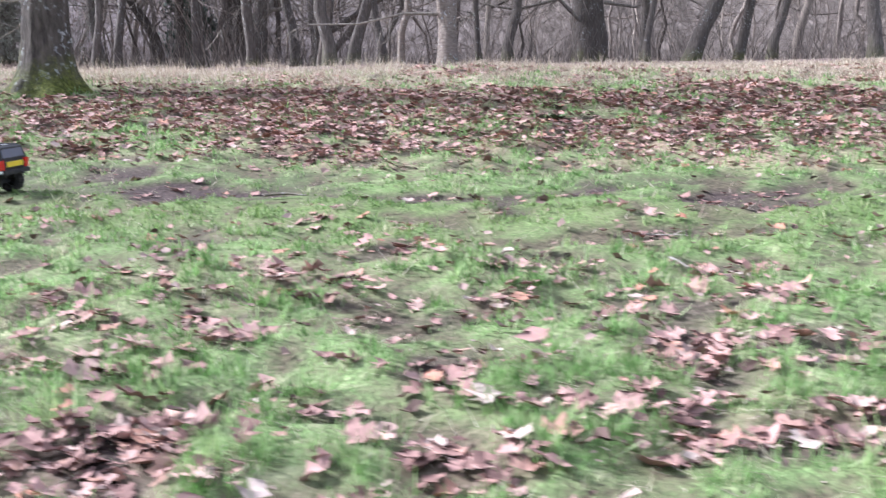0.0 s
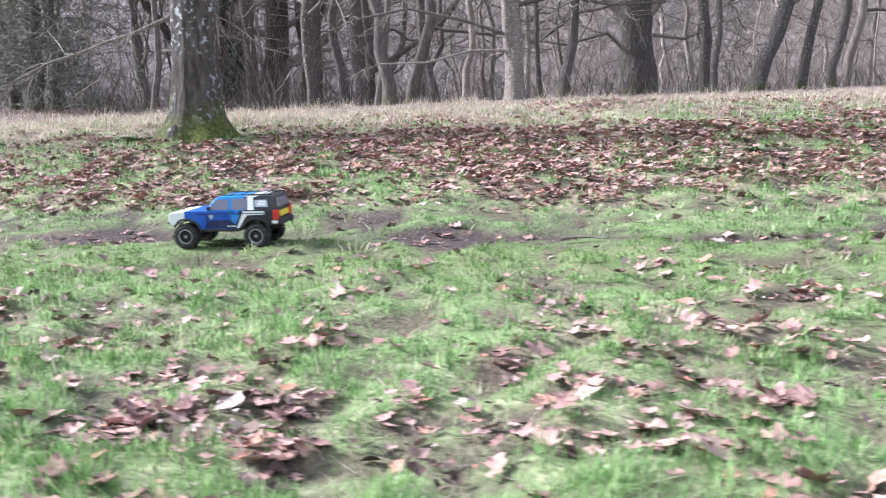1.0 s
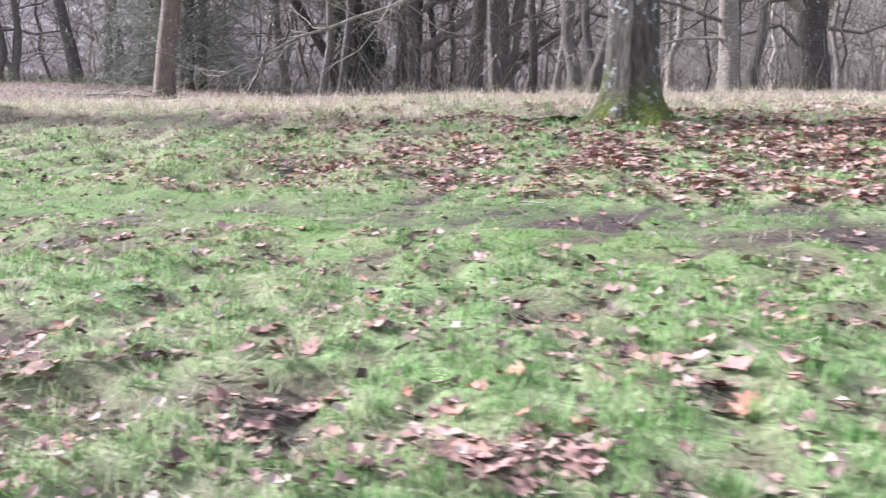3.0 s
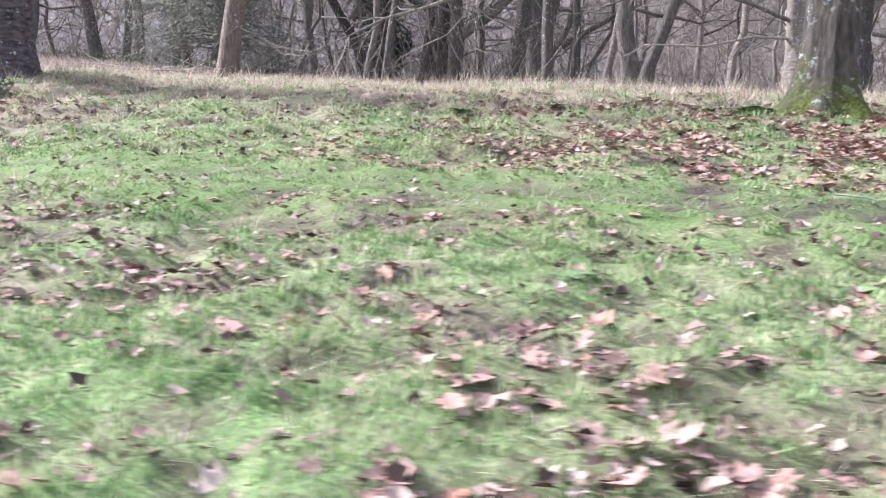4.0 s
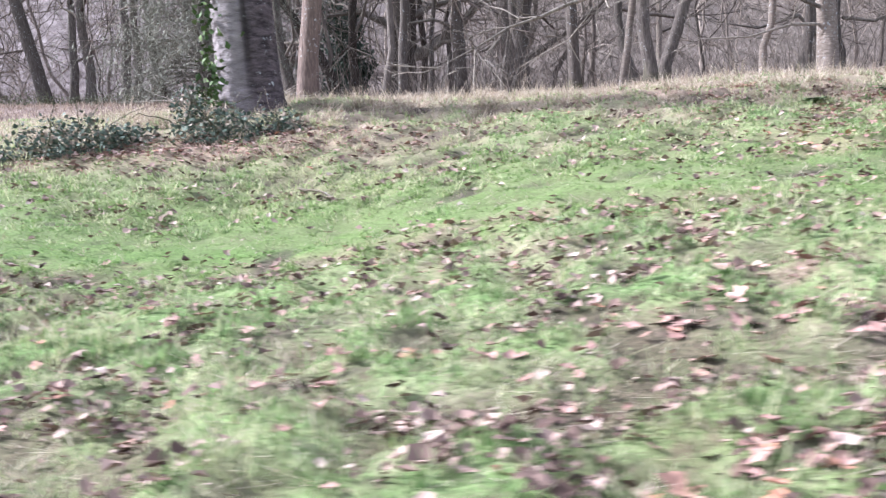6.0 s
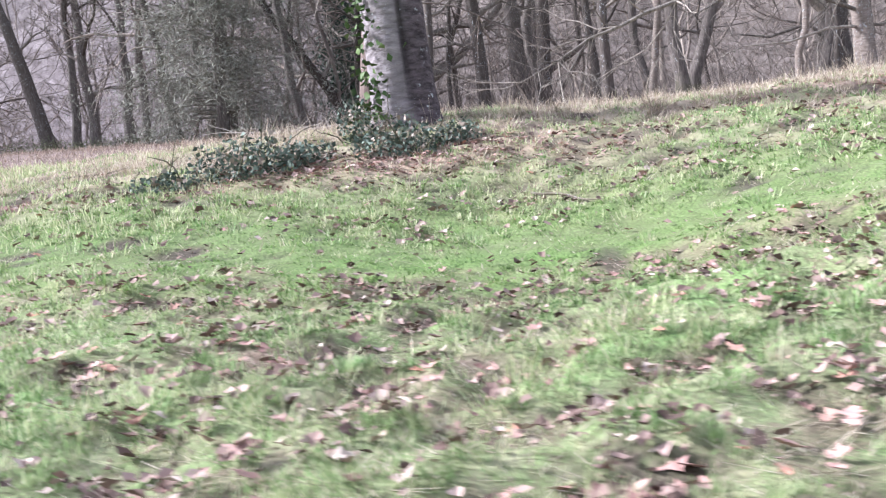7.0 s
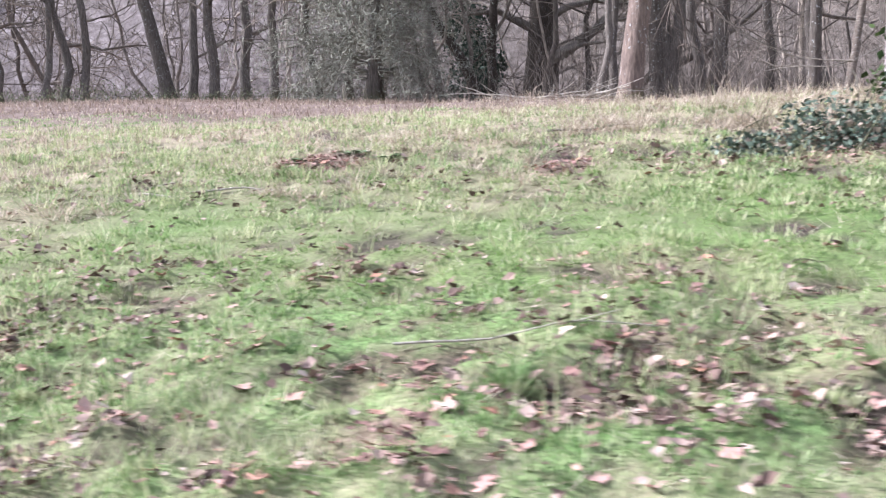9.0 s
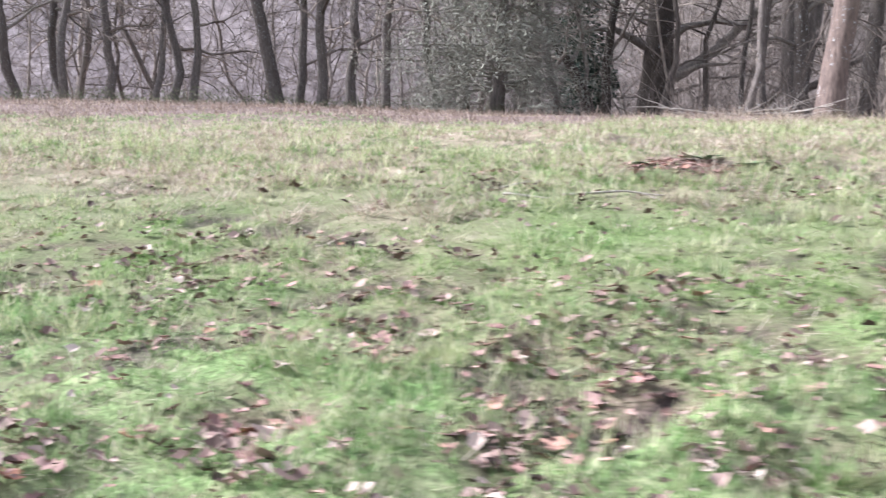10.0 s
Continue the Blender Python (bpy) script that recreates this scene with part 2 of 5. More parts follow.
def ground_material():
    m, n, l, p = material("turf_and_soil", 0.95, 0, 0.15)
    c = object_coord(n)
    fine, mid, wide = add_noise(n, l, c, 60, 5), add_noise(n, l, c, 9, 5), add_noise(n, l, c, 1.3, 4)
    strand = add_noise(n, l, c, 130, 3, 0.7, (1, 0.45, 1))
    green = ramp(n, l, strand, [(0.3, (0.05, 0.075, 0.03)), (0.48, (0.11, 0.20, 0.065)), (0.62, (0.22, 0.36, 0.13)), (0.76, (0.44, 0.52, 0.28))])
    green = mix(n, l, ramp(n, l, mid, [(0.45, (0, 0, 0)), (0.7, (0.7, 0.7, 0.7))]), green, (0.13, 0.12, 0.075))
    green = mix(n, l, maths(n, l, "MULTIPLY", wide, 0.35), green, (0.26, 0.33, 0.135))
    clump = add_noise(n, l, c, 14, 4, 0.65)
    green = mix(n, l, ramp(n, l, clump, [(0.54, (0, 0, 0)), (0.68, (0.6, 0.6, 0.6))]), green, (0.46, 0.48, 0.28))
    green = mix(n, l, ramp(n, l, clump, [(0.34, (0.75, 0.75, 0.75)), (0.45, (0, 0, 0))]), green, (0.10, 0.085, 0.055))
    straw = ramp(n, l, mid, [(0.3, (0.18, 0.14, 0.10)), (0.55, (0.34, 0.27, 0.21)), (0.75, (0.48, 0.40, 0.32))])
    soil = ramp(n, l, fine, [(0.3, (0.028, 0.02, 0.02)), (0.55, (0.075, 0.055, 0.051)), (0.75, (0.18, 0.135, 0.122))])
    fallen = ramp(n, l, fine, [(0.3, (0.13, 0.085, 0.07)), (0.5, (0.36, 0.22, 0.19)), (0.7, (0.56, 0.38, 0.34))])
    worn = ramp(n, l, strand, [(0.3, (0.05, 0.08, 0.025)), (0.55, (0.13, 0.215, 0.06)), (0.75, (0.26, 0.35, 0.13))])
    green = mix(n, l, attribute(n, "lawn"), green, worn)
    col = mix(n, l, attribute(n, "dry"), green, straw)
    col = mix(n, l, attribute(n, "litter"), col, fallen)
    humus = ramp(n, l, fine, [(0.35, (0.05, 0.04, 0.03)), (0.65, (0.16, 0.125, 0.09))])
    col = mix(n, l, attribute(n, "bare"), col, humus)
    brown = ramp(n, l, add_noise(n, l, c, 7, 7, 0.75), [(0.3, (0.075, 0.055, 0.05)), (0.5, (0.17, 0.125, 0.11)), (0.62, (0.27, 0.205, 0.18)), (0.75, (0.37, 0.30, 0.25))])
    col = mix(n, l, attribute(n, "wood_floor"), col, brown)
    col = mix(n, l, attribute(n, "mud"), col, soil)
    l.new(col, p.inputs["Base Color"])
    bump(n, l, p, fine, 0.6, 0.02)
    return m


def blade_material(name, tones, patch, pale, deep):
    """Grass: a tone for each blade, drawn towards another over whole patches."""
    m, n, l, p = material(name, 0.7, 0, 0.25)
    g = n.new("ShaderNodeNewGeometry")
    col = ramp(n, l, g.outputs["Random Per Island"], tones)
    c = object_coord(n)
    w = ramp(n, l, add_noise(n, l, c, 1.7, 4), [(0.42, (0, 0, 0)), (0.68, (1, 1, 1))])
    col = mix(n, l, maths(n, l, "MULTIPLY", w, 0.4), col, patch)
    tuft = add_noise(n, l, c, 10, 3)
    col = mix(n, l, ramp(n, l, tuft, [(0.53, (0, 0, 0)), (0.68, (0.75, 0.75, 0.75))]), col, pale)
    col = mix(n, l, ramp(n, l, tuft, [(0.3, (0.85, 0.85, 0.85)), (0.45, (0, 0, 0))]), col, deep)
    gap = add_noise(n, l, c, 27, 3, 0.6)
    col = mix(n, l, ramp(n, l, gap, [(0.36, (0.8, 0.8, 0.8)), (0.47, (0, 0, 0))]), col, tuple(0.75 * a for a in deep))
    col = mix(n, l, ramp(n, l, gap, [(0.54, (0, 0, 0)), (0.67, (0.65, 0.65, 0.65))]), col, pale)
    l.new(col, p.inputs["Base Color"])
    t = n.new("ShaderNodeBsdfTranslucent")
    l.new(col, t.inputs["Color"])
    s = n.new("ShaderNodeMixShader")
    s.inputs[0].default_value = 0.35
    l.new(p.outputs[0], s.inputs[1])
    l.new(t.outputs[0], s.inputs[2])
    l.new(s.outputs[0], n["Material Output"].inputs["Surface"])
    return m


def dead_leaf_material(name, single):
    m, n, l, p = material(name, 0.8, 0, 0.2)
    if single:
        fac = n.new("ShaderNodeObjectInfo").outputs["Random"]
    else:
        fac = n.new("ShaderNodeNewGeometry").outputs["Random Per Island"]
    col = ramp(n, l, fac, [(0.0, (0.14, 0.08, 0.075)), (0.2, (0.29, 0.17, 0.152)), (0.45, (0.45, 0.275, 0.25)), (0.72, (0.50, 0.335, 0.30)), (0.84, (0.44, 0.215, 0.145)), (0.95, (0.47, 0.335, 0.295)), (1.0, (0.54, 0.45, 0.40))])
    c = object_coord(n)
    spots = add_noise(n, l, c, 55, 4)
    col = mix(n, l, maths(n, l, "MULTIPLY", spots, 0.4), col, (0.20, 0.12, 0.09))
    l.new(col, p.inputs["Base Color"])
    bump(n, l, p, add_noise(n, l, c, 90, 3), 0.4, 0.004)
    return m


def bark_material(name, dark, light, moss=0.0, moss_top=0.5, lichen=0.0, band=False, scale=1.0, vary=0.0, shade_split=False):
    """Bark with upright furrows (or rings), moss from the root up, and pale lichen blotches."""
    m, n, l, p = material(name, 0.9, 0, 0.2)
    c = object_coord(n)
    stretch = (3.2, 3.2, 9) if band else (9, 9, 1.6)
    grain = add_noise(n, l, c, 3.2 * scale, 8, 0.65, stretch)
    broad = add_noise(n, l, c, 1.6 * scale, 5, 0.6)
    col = ramp(n, l, grain, [(0.3, dark), (0.52, tuple(0.5 * (a + b) for a, b in zip(dark, light))), (0.7, light)])
    col = mix(n, l, maths(n, l, "MULTIPLY", broad, 0.6), col, tuple(0.55 * a + 0.2 * b for a, b in zip(dark, light)))
    if vary:
        tone = ramp(n, l, n.new("ShaderNodeNewGeometry").outputs["Random Per Island"], [(0.0, (0.35, 0.34, 0.33)), (0.55, (0.8, 0.79, 0.78)), (1.0, (1.5, 1.48, 1.42))])
        col = mix(n, l, vary, col, tone, "MULTIPLY")
    if shade_split:
        # past the seam: darker bark, with the trunk's shaded side put into its colour
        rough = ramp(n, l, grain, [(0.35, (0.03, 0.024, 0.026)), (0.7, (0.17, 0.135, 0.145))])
        col = mix(n, l, attribute(n, "shaded_side"), col, rough)
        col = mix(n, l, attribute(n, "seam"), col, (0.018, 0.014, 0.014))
    if lichen:
        spots = ramp(n, l, add_noise(n, l, c, 21 * scale, 5, 0.65), [(0.64 - lichen * 0.1, (0, 0, 0)), (0.67 - lichen * 0.1, (1, 1, 1))])
        where = ramp(n, l, add_noise(n, l, c, 2.4, 3), [(0.42, (0, 0, 0)), (0.56, (1, 1, 1))])
        col = mix(n, l, maths(n, l, "MULTIPLY", spots, where), col, (0.42, 0.43, 0.435))
    if moss:
        z = n.new("ShaderNodeSeparateXYZ")
        l.new(c, z.inputs[0])
        rise = maths(n, l, "SUBTRACT", moss_top, z.outputs["Z"])
        rise = maths(n, l, "MULTIPLY", rise, 2.6)
        rise = maths(n, l, "ADD", rise, maths(n, l, "MULTIPLY", maths(n, l, "SUBTRACT", add_noise(n, l, c, 4, 5), 0.5), 2.4))
        fac = maths(n, l, "MULTIPLY", maths(n, l, "ADD", rise, 0.2, True), moss, True)
        mossy = ramp(n, l, add_noise(n, l, c, 35, 4), [(0.3, (0.03, 0.036, 0.01)), (0.55, (0.10, 0.115, 0.025)), (0.75, (0.24, 0.24, 0.055))])
        col = mix(n, l, fac, col, mossy)
    l.new(col, p.inputs["Base Color"])
    bump(n, l, p, grain, 0.9, 0.03)
    return m


def foliage_material(name, tones, gloss=0.45):
    m, n, l, p = material(name, gloss, 0, 0.13)
    col = ramp(n, l, n.new("ShaderNodeNewGeometry").outputs["Random Per Island"], tones)
    l.new(mix(n, l, maths(n, l, "MULTIPLY", add_noise(n, l, object_coord(n), 6, 3), 0.5), col, tones[0][1]), p.inputs["Base Color"])
    return m


GROUND = ground_material()
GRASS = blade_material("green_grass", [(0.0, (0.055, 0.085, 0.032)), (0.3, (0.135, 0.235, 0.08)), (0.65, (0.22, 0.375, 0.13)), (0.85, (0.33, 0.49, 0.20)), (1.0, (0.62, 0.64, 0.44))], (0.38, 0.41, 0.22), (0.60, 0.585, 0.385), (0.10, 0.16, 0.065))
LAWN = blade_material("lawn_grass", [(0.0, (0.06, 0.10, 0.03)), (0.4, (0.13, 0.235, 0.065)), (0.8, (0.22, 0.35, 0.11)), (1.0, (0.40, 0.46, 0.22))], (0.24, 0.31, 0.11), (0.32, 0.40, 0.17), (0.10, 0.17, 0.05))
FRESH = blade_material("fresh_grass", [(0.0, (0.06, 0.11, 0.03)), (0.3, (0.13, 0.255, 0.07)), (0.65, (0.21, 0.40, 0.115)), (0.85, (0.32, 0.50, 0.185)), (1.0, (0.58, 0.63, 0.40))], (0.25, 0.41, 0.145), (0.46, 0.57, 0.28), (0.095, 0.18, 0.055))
STRAW = blade_material("dead_straw", [(0.0, (0.22, 0.165, 0.125)), (0.4, (0.43, 0.345, 0.275)), (0.8, (0.66, 0.57, 0.475)), (1.0, (0.36, 0.37, 0.18))], (0.40, 0.295, 0.24), (0.71, 0.635, 0.53), (0.22, 0.185, 0.12))
PALE_GRASS = blade_material("pale_grass", [(0.0, (0.15, 0.22, 0.08)), (0.35, (0.32, 0.40, 0.18)), (0.7, (0.52, 0.54, 0.32)), (1.0, (0.68, 0.64, 0.46))], (0.5, 0.5, 0.3), (0.6, 0.58, 0.4), (0.3, 0.34, 0.16))
BROWN = blade_material("dead_growth", [(0.0, (0.12, 0.085, 0.07)), (0.5, (0.26, 0.19, 0.16)), (1.0, (0.46, 0.37, 0.30))], (0.24, 0.17, 0.15), (0.44, 0.36, 0.29), (0.14, 0.12, 0.08))
LEAF = dead_leaf_material("dead_leaf", True)
LITTER = dead_leaf_material("dead_leaf_litter", False)
CRUMBS = foliage_material("leaf_crumb", [(0.0, (0.06, 0.042, 0.036)), (0.25, (0.16, 0.105, 0.09)), (0.55, (0.36, 0.25, 0.215)), (0.85, (0.52, 0.385, 0.34)), (1.0, (0.66, 0.55, 0.48))], 0.75)
BARK_MOSSY = bark_material("mossy_oak_bark", (0.022, 0.018, 0.016), (0.185, 0.157, 0.138), 1.0, 0.34, 0.75)
BARK_CHERRY = bark_material("ringed_cherry_bark", (0.14, 0.121, 0.126), (0.43, 0.38, 0.388), 0.0, 0.0, 0.15, True, shade_split=True)
BARK_PINK = bark_material("reddish_bark", (0.075, 0.056, 0.05), (0.3, 0.226, 0.196), 0.6, 0.2, 0.3)
BARK_PALE = bark_material("pale_birch_bark", (0.13, 0.106, 0.09), (0.38, 0.32, 0.28), 0.3, 0.2, 0.6, True)
BARK_GREY = bark_material("grey_bark", (0.048, 0.04, 0.036), (0.195, 0.167, 0.149), 0.6, 0.25, 0.4)
BARK_DARK = bark_material("dark_bark", (0.062, 0.053, 0.048), (0.28, 0.242, 0.22), 0.4, 0.4, 0.2)
BARK_BLACK = bark_material("blackish_oak_bark", (0.026, 0.021, 0.018), (0.115, 0.095, 0.082), 0.4, 0.4, 0.1)
TWIG = bark_material("twig_bark", (0.10, 0.088, 0.078), (0.47, 0.42, 0.375), vary=0.8)
BRUSH = bark_material("far_wood_bark", (0.11, 0.094, 0.085), (0.44, 0.375, 0.335), scale=0.5, vary=1.0)
YEW_TWIG = bark_material("yew_twig", (0.12, 0.112, 0.095), (0.38, 0.36, 0.305), vary=0.4)
BRAMBLE = foliage_material("bramble_leaf", [(0.0, (0.05, 0.065, 0.05)), (0.4, (0.115, 0.155, 0.12)), (0.72, (0.21, 0.26, 0.21)), (0.85, (0.32, 0.24, 0.19)), (1.0, (0.46, 0.39, 0.33))], 0.65)
EVERGREEN = foliage_material("holly_leaf", [(0.0, (0.04, 0.058, 0.046)), (0.6, (0.075, 0.105, 0.082)), (1.0, (0.13, 0.165, 0.13))], 0.8)
YEW = foliage_material("yew_needle", [(0.0, (0.19, 0.19, 0.158)), (0.6, (0.27, 0.273, 0.226)), (1.0, (0.34, 0.343, 0.285))], 1.0)
LOW_GREEN = foliage_material("low_growth", [(0.0, (0.10, 0.11, 0.07)), (0.5, (0.17, 0.185, 0.115)), (0.85, (0.24, 0.25, 0.16)), (1.0, (0.32, 0.26, 0.21))], 1.0)
WEED = foliage_material("weed_leaf", [(0.0, (0.09, 0.14, 0.07)), (0.5, (0.15, 0.23, 0.11)), (1.0, (0.25, 0.34, 0.18))], 0.55)
BLEACHED = bark_material("bleached_wood", (0.27, 0.24, 0.21), (0.62, 0.57, 0.51))
IVY = foliage_material("ivy_leaf", [(0.0, (0.035, 0.06, 0.02)), (0.5, (0.075, 0.125, 0.045)), (1.0, (0.16, 0.22, 0.09))], 0.6)


# ---- ground ----
def grow(start, step, ratio, end):
    out, s = [start], step
    while abs(out[-1]) < end:
        s *= ratio
        out.append(out[-1] + s)
    return out


def make_ground():
    xs = np.r_[grow(-22, -0.08, 1.12, 900)[:0:-1], np.arange(-22, 7, 0.072), grow(7, 0.08, 1.12, 900)]
    ys = np.r_[grow(-5, -0.12, 1.2, 900)[:0:-1], np.arange(-5, -0.6, 0.1), np.arange(-0.6, 9.5, 0.062), grow(9.5, 0.06, 1.07, 900)]
    X, Y = np.meshgrid(xs, ys)
    x, y = X.ravel(), Y.ravel()
    verts = np.stack([x, y, ground_z(x, y)], -1)
    i = np.arange(len(x)).reshape(X.shape)
    quads = np.stack([i[:-1, :-1], i[:-1, 1:], i[1:, 1:], i[1:, :-1]], -1).reshape(-1, 4)
    me = build_mesh("ground", verts, quads)
    under_wood = wood_floor(x, y)
    # away from the verge the turf is whole
    whole = sig((y + 3.2 + 1.2 * (vnoise(x, y, 0.9, 51) - 0.5)) / 0.5) * sig((x + 22.5) / 0.3) * sig((7.4 - x) / 0.3)
    for name, value in (("mud", mud_at(x, y)), ("litter", np.clip(litter_at(x, y) * 0.6 * (y < 9.5), 0, 1)), ("wood_floor", under_wood), ("bare", np.clip((0.44 - turf_at(x, y)) * 8, 0, 0.9) * (y < 10) * (1 - 0.8 * lawn_at(x, y))), ("dry", dry_at(x, y)), ("lawn", np.clip(1.2 * lawn_at(x, y) + 0.9 * np.exp(-((y - track_y(x) + 0.25) / 0.55) ** 2), 0, 1) * 0.85)):
        me.attributes.new(name, "FLOAT", "POINT").data.foreach_set("value", (value * (whole if name != "wood_floor" else 1)).astype(np.float32))
    ob = new("ground", me)
    me.materials.append(GROUND)
    return tagged(ob, "mossy green turf with worn mud and a low bank", "ground", kind="structure")


make_ground()


# ---- grass ----
def scatter(rng, count, near, far, x0=-14.0, x1=0.0):
    """Places beside the lane, thinner with distance from it."""
    d = near * (far / near) ** rng.random(count)
    spread = 0.62 * d + 0.3
    x = x0 - spread + rng.random(count) * (x1 - x0 + 2 * spread)
    return x, lane_y(x) + d, d


def blades(rng, x, y, length, width, lean, turn=None):
    """One tapered blade at each place; turn is the way it leans."""
    n = len(x)
    z = ground_z(x, y) - 0.004
    b = rng.random(n) * 2 * np.pi if turn is None else turn
    a = b + np.pi / 2 + rng.normal(0, 0.5, n)
    side = np.stack([np.cos(a), np.sin(a), np.zeros(n)], -1) * (width * 0.5)[:, None]
    root = np.stack([x, y, z], -1)
    reach = np.stack([np.cos(b) * lean, np.sin(b) * lean, np.sqrt(np.clip(1 - lean**2, 0.03, 1))], -1) * length[:, None]
    tip = root + reach
    verts = np.stack([root - side, root + side, tip + side * 0.3, tip - side * 0.3], 1).reshape(-1, 3)
    i = np.arange(n) * 4
    return verts, np.stack([i, i + 1, i + 2, i + 3], -1)


def tufts(rng, count, per, near, far):
    """Blades in tufts that spread from a common root."""
    x, y, d = scatter(rng, count, near, far)
    wide = (0.012 + 0.03 * rng.random(count)) * (0.8 + 0.15 * d)
    tall = 0.55 + 0.9 * rng.random(count) ** 2
    x, y, d, wide, tall = (np.repeat(v, per) for v in (x, y, d, wide, tall))
    a, r = rng.random(len(x)) * 2 * np.pi, rng.random(len(x)) ** 0.6
    comb = rng.normal(0, 0.25, count).repeat(per)
    return x + wide * r * np.cos(a), y + wide * r * np.sin(a), d, a + comb, r, tall


def make_grass():
    rng = np.random.default_rng(11)
    x, y, d, turn, r, tall = tufts(rng, 60000, 12, 0.95, 9.0)
    clump = turf_at(x, y)
    keep = rng.random(len(x)) < np.clip(1.1 - 0.97 * mud_at(x, y) - 0.6 * litter_at(x, y), 0.03, 1) * np.clip(8 * (clump - 0.41 - 0.03 * sig((-x - 4.5) / 0.6) + 0.08 * lawn_at(x, y)), 0.02, 1) * (1 - 0.75 * np.clip(dry_at(x, y) - 0.2, 0, 1))
    x, y, d, turn, r, tall, clump = (v[keep] for v in (x, y, d, turn, r, tall, clump))
    worn = 1 - 0.6 * np.exp(-((y - track_y(x)) / 0.6) ** 2)
    length = (0.02 + 0.036 * rng.random(len(x)) ** 1.4) * (0.15 + 1.6 * clump) * worn * tall * 0.85 * (1.0 + 0.02 * d) * (0.62 + 0.38 * sig((x + 5.0) / 0.8))
    width = 0.0036 * (0.5 + 0.9 * rng.random(len(x))) * (d / 1.6) ** 0.6
    lean = np.clip(0.12 + 0.6 * r + rng.normal(0, 0.2, len(x)), 0.03, 0.95)
    sward = rng.random(len(x)) < np.clip(1.2 * lawn_at(x, y) + 0.9 * np.exp(-((y - track_y(x) + 0.25) / 0.55) ** 2), 0, 1)
    young = ~sward & (rng.random(len(x)) < sig((x + 4.0 + 1.5 * (vnoise(x, y, 0.5, 57) - 0.5)) / 0.4) * (0.9 - 0.65 * sig((y - 7.0) / 0.25)))
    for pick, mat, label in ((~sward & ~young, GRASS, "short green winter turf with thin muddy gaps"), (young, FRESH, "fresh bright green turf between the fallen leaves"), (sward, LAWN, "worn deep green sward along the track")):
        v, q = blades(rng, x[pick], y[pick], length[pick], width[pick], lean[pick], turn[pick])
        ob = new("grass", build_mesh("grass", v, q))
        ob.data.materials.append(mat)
        tagged(ob, label, "grass", kind="stuff")

    x, y, d, turn, r, tall = tufts(rng, 30000, 11, 1.0, 15.0)
    clump = vnoise(x, y, 0.2, 43)
    keep = rng.random(len(x)) < np.clip(1.3 * (dry_at(x, y) - 0.02), 0.05, 1) * (1 - 0.9 * mud_at(x, y)) * (1 - 0.6 * patches(x, y, LEAF_HEAPS)) * np.clip(0.3 + 1.2 * clump, 0, 1) * (1 - 0.8 * wood_floor(x, y))
    x, y, d, turn, r, tall, clump = (v[keep] for v in (x, y, d, turn, r, tall, clump))
    high = np.clip(1.8 * (0.5 * vnoise(x, y, 0.7, 44) + 0.5 * vnoise(x, y, 0.28, 46)) - 0.45, 0, 1) * sig((y - 7.9) / 0.4) * (0.35 + 0.65 * sig((x + 11.5) / 1.0)) * (1 - 0.6 * sig((x + 1.0) / 0.8))
    length = (0.025 + 0.04 * rng.random(len(x))) * (0.7 + 0.6 * clump) * tall * (1 + 1.1 * high * (0.3 + clump))
    width = 0.0034 * (0.7 + 0.6 * rng.random(len(x))) * (d / 1.6) ** 0.5
    v, q = blades(rng, x, y, length, width, np.clip(0.3 + 0.65 * r + rng.normal(0, 0.2, len(x)) + 0.35 * sig((7.2 - y) / 0.3) + 0.1, 0.05, 0.992), turn)
    ob = new("dead_grass", build_mesh("dead_grass", v, q))
    ob.data.materials.append(STRAW)
    tagged(ob, "bleached straw-coloured dead grass along the bank", "grass", kind="stuff")

    # soft mounds of bleached grass along the crest
    m, per = 3600, 42
    x, y = -21.0 + 27.0 * rng.random(m), 6.9 + 4.2 * rng.random(m) ** 1.3
    keep = rng.random(m) < np.clip(dry_at(x, y) * 1.5 - 0.25, 0, 1) * np.clip(3 * vnoise(x, y, 0.8, 47) - 1.0, 0.05, 1) * (1 - 0.25 * sig((-x - 10.5) / 0.8)) * (1 - wood_floor(x, y))
    size = ((0.06 + 0.09 * rng.random(m)) * (1 - 0.2 * sig((-x - 10.5) / 0.8)))[keep].repeat(per)
    x, y = x[keep].repeat(per), y[keep].repeat(per)
    a, r = rng.random(len(x)) * 2 * np.pi, rng.random(len(x)) ** 0.6
    v, q = blades(rng, x + size * r * np.cos(a), y + 0.8 * size * r * np.sin(a), size * (0.55 + 0.5 * rng.random(len(x))) * (1.15 - 0.5 * r), np.full(len(x), 0.0058), np.clip(0.5 + 0.5 * r + rng.normal(0, 0.12, len(x)), 0.1, 0.98), a + rng.normal(0, 0.5, len(x)))
    ob = new("dead_grass", build_mesh("dead_grass", v, q))
    ob.data.materials.append(STRAW)
    tagged(ob, "soft pale mounds of dead grass along the crest", "grass", kind="stuff")

    # wispy, longer dead grass standing along the crest and under the first trees
    m, per = 2000, 30
    x, y = -11.5 + 17.0 * rng.random(m), 7.9 + 8.5 * rng.random(m) ** 1.6
    x, y = np.r_[x, rng.normal(0.1, 0.9, 170), rng.normal(-4.3, 0.7, 60)], np.r_[y, rng.normal(15.8, 0.9, 170), rng.normal(8.4, 0.35, 60)]
    m = len(x)
    drift = vnoise(x, y, 1.0, 52) * 0.6 + vnoise(x, y, 0.35, 53) * 0.4
    keep = rng.random(m) < np.clip(6 * drift - 2.6, 0.02, 1) * (1 - 0.7 * sig((x - 1.2) / 0.6))
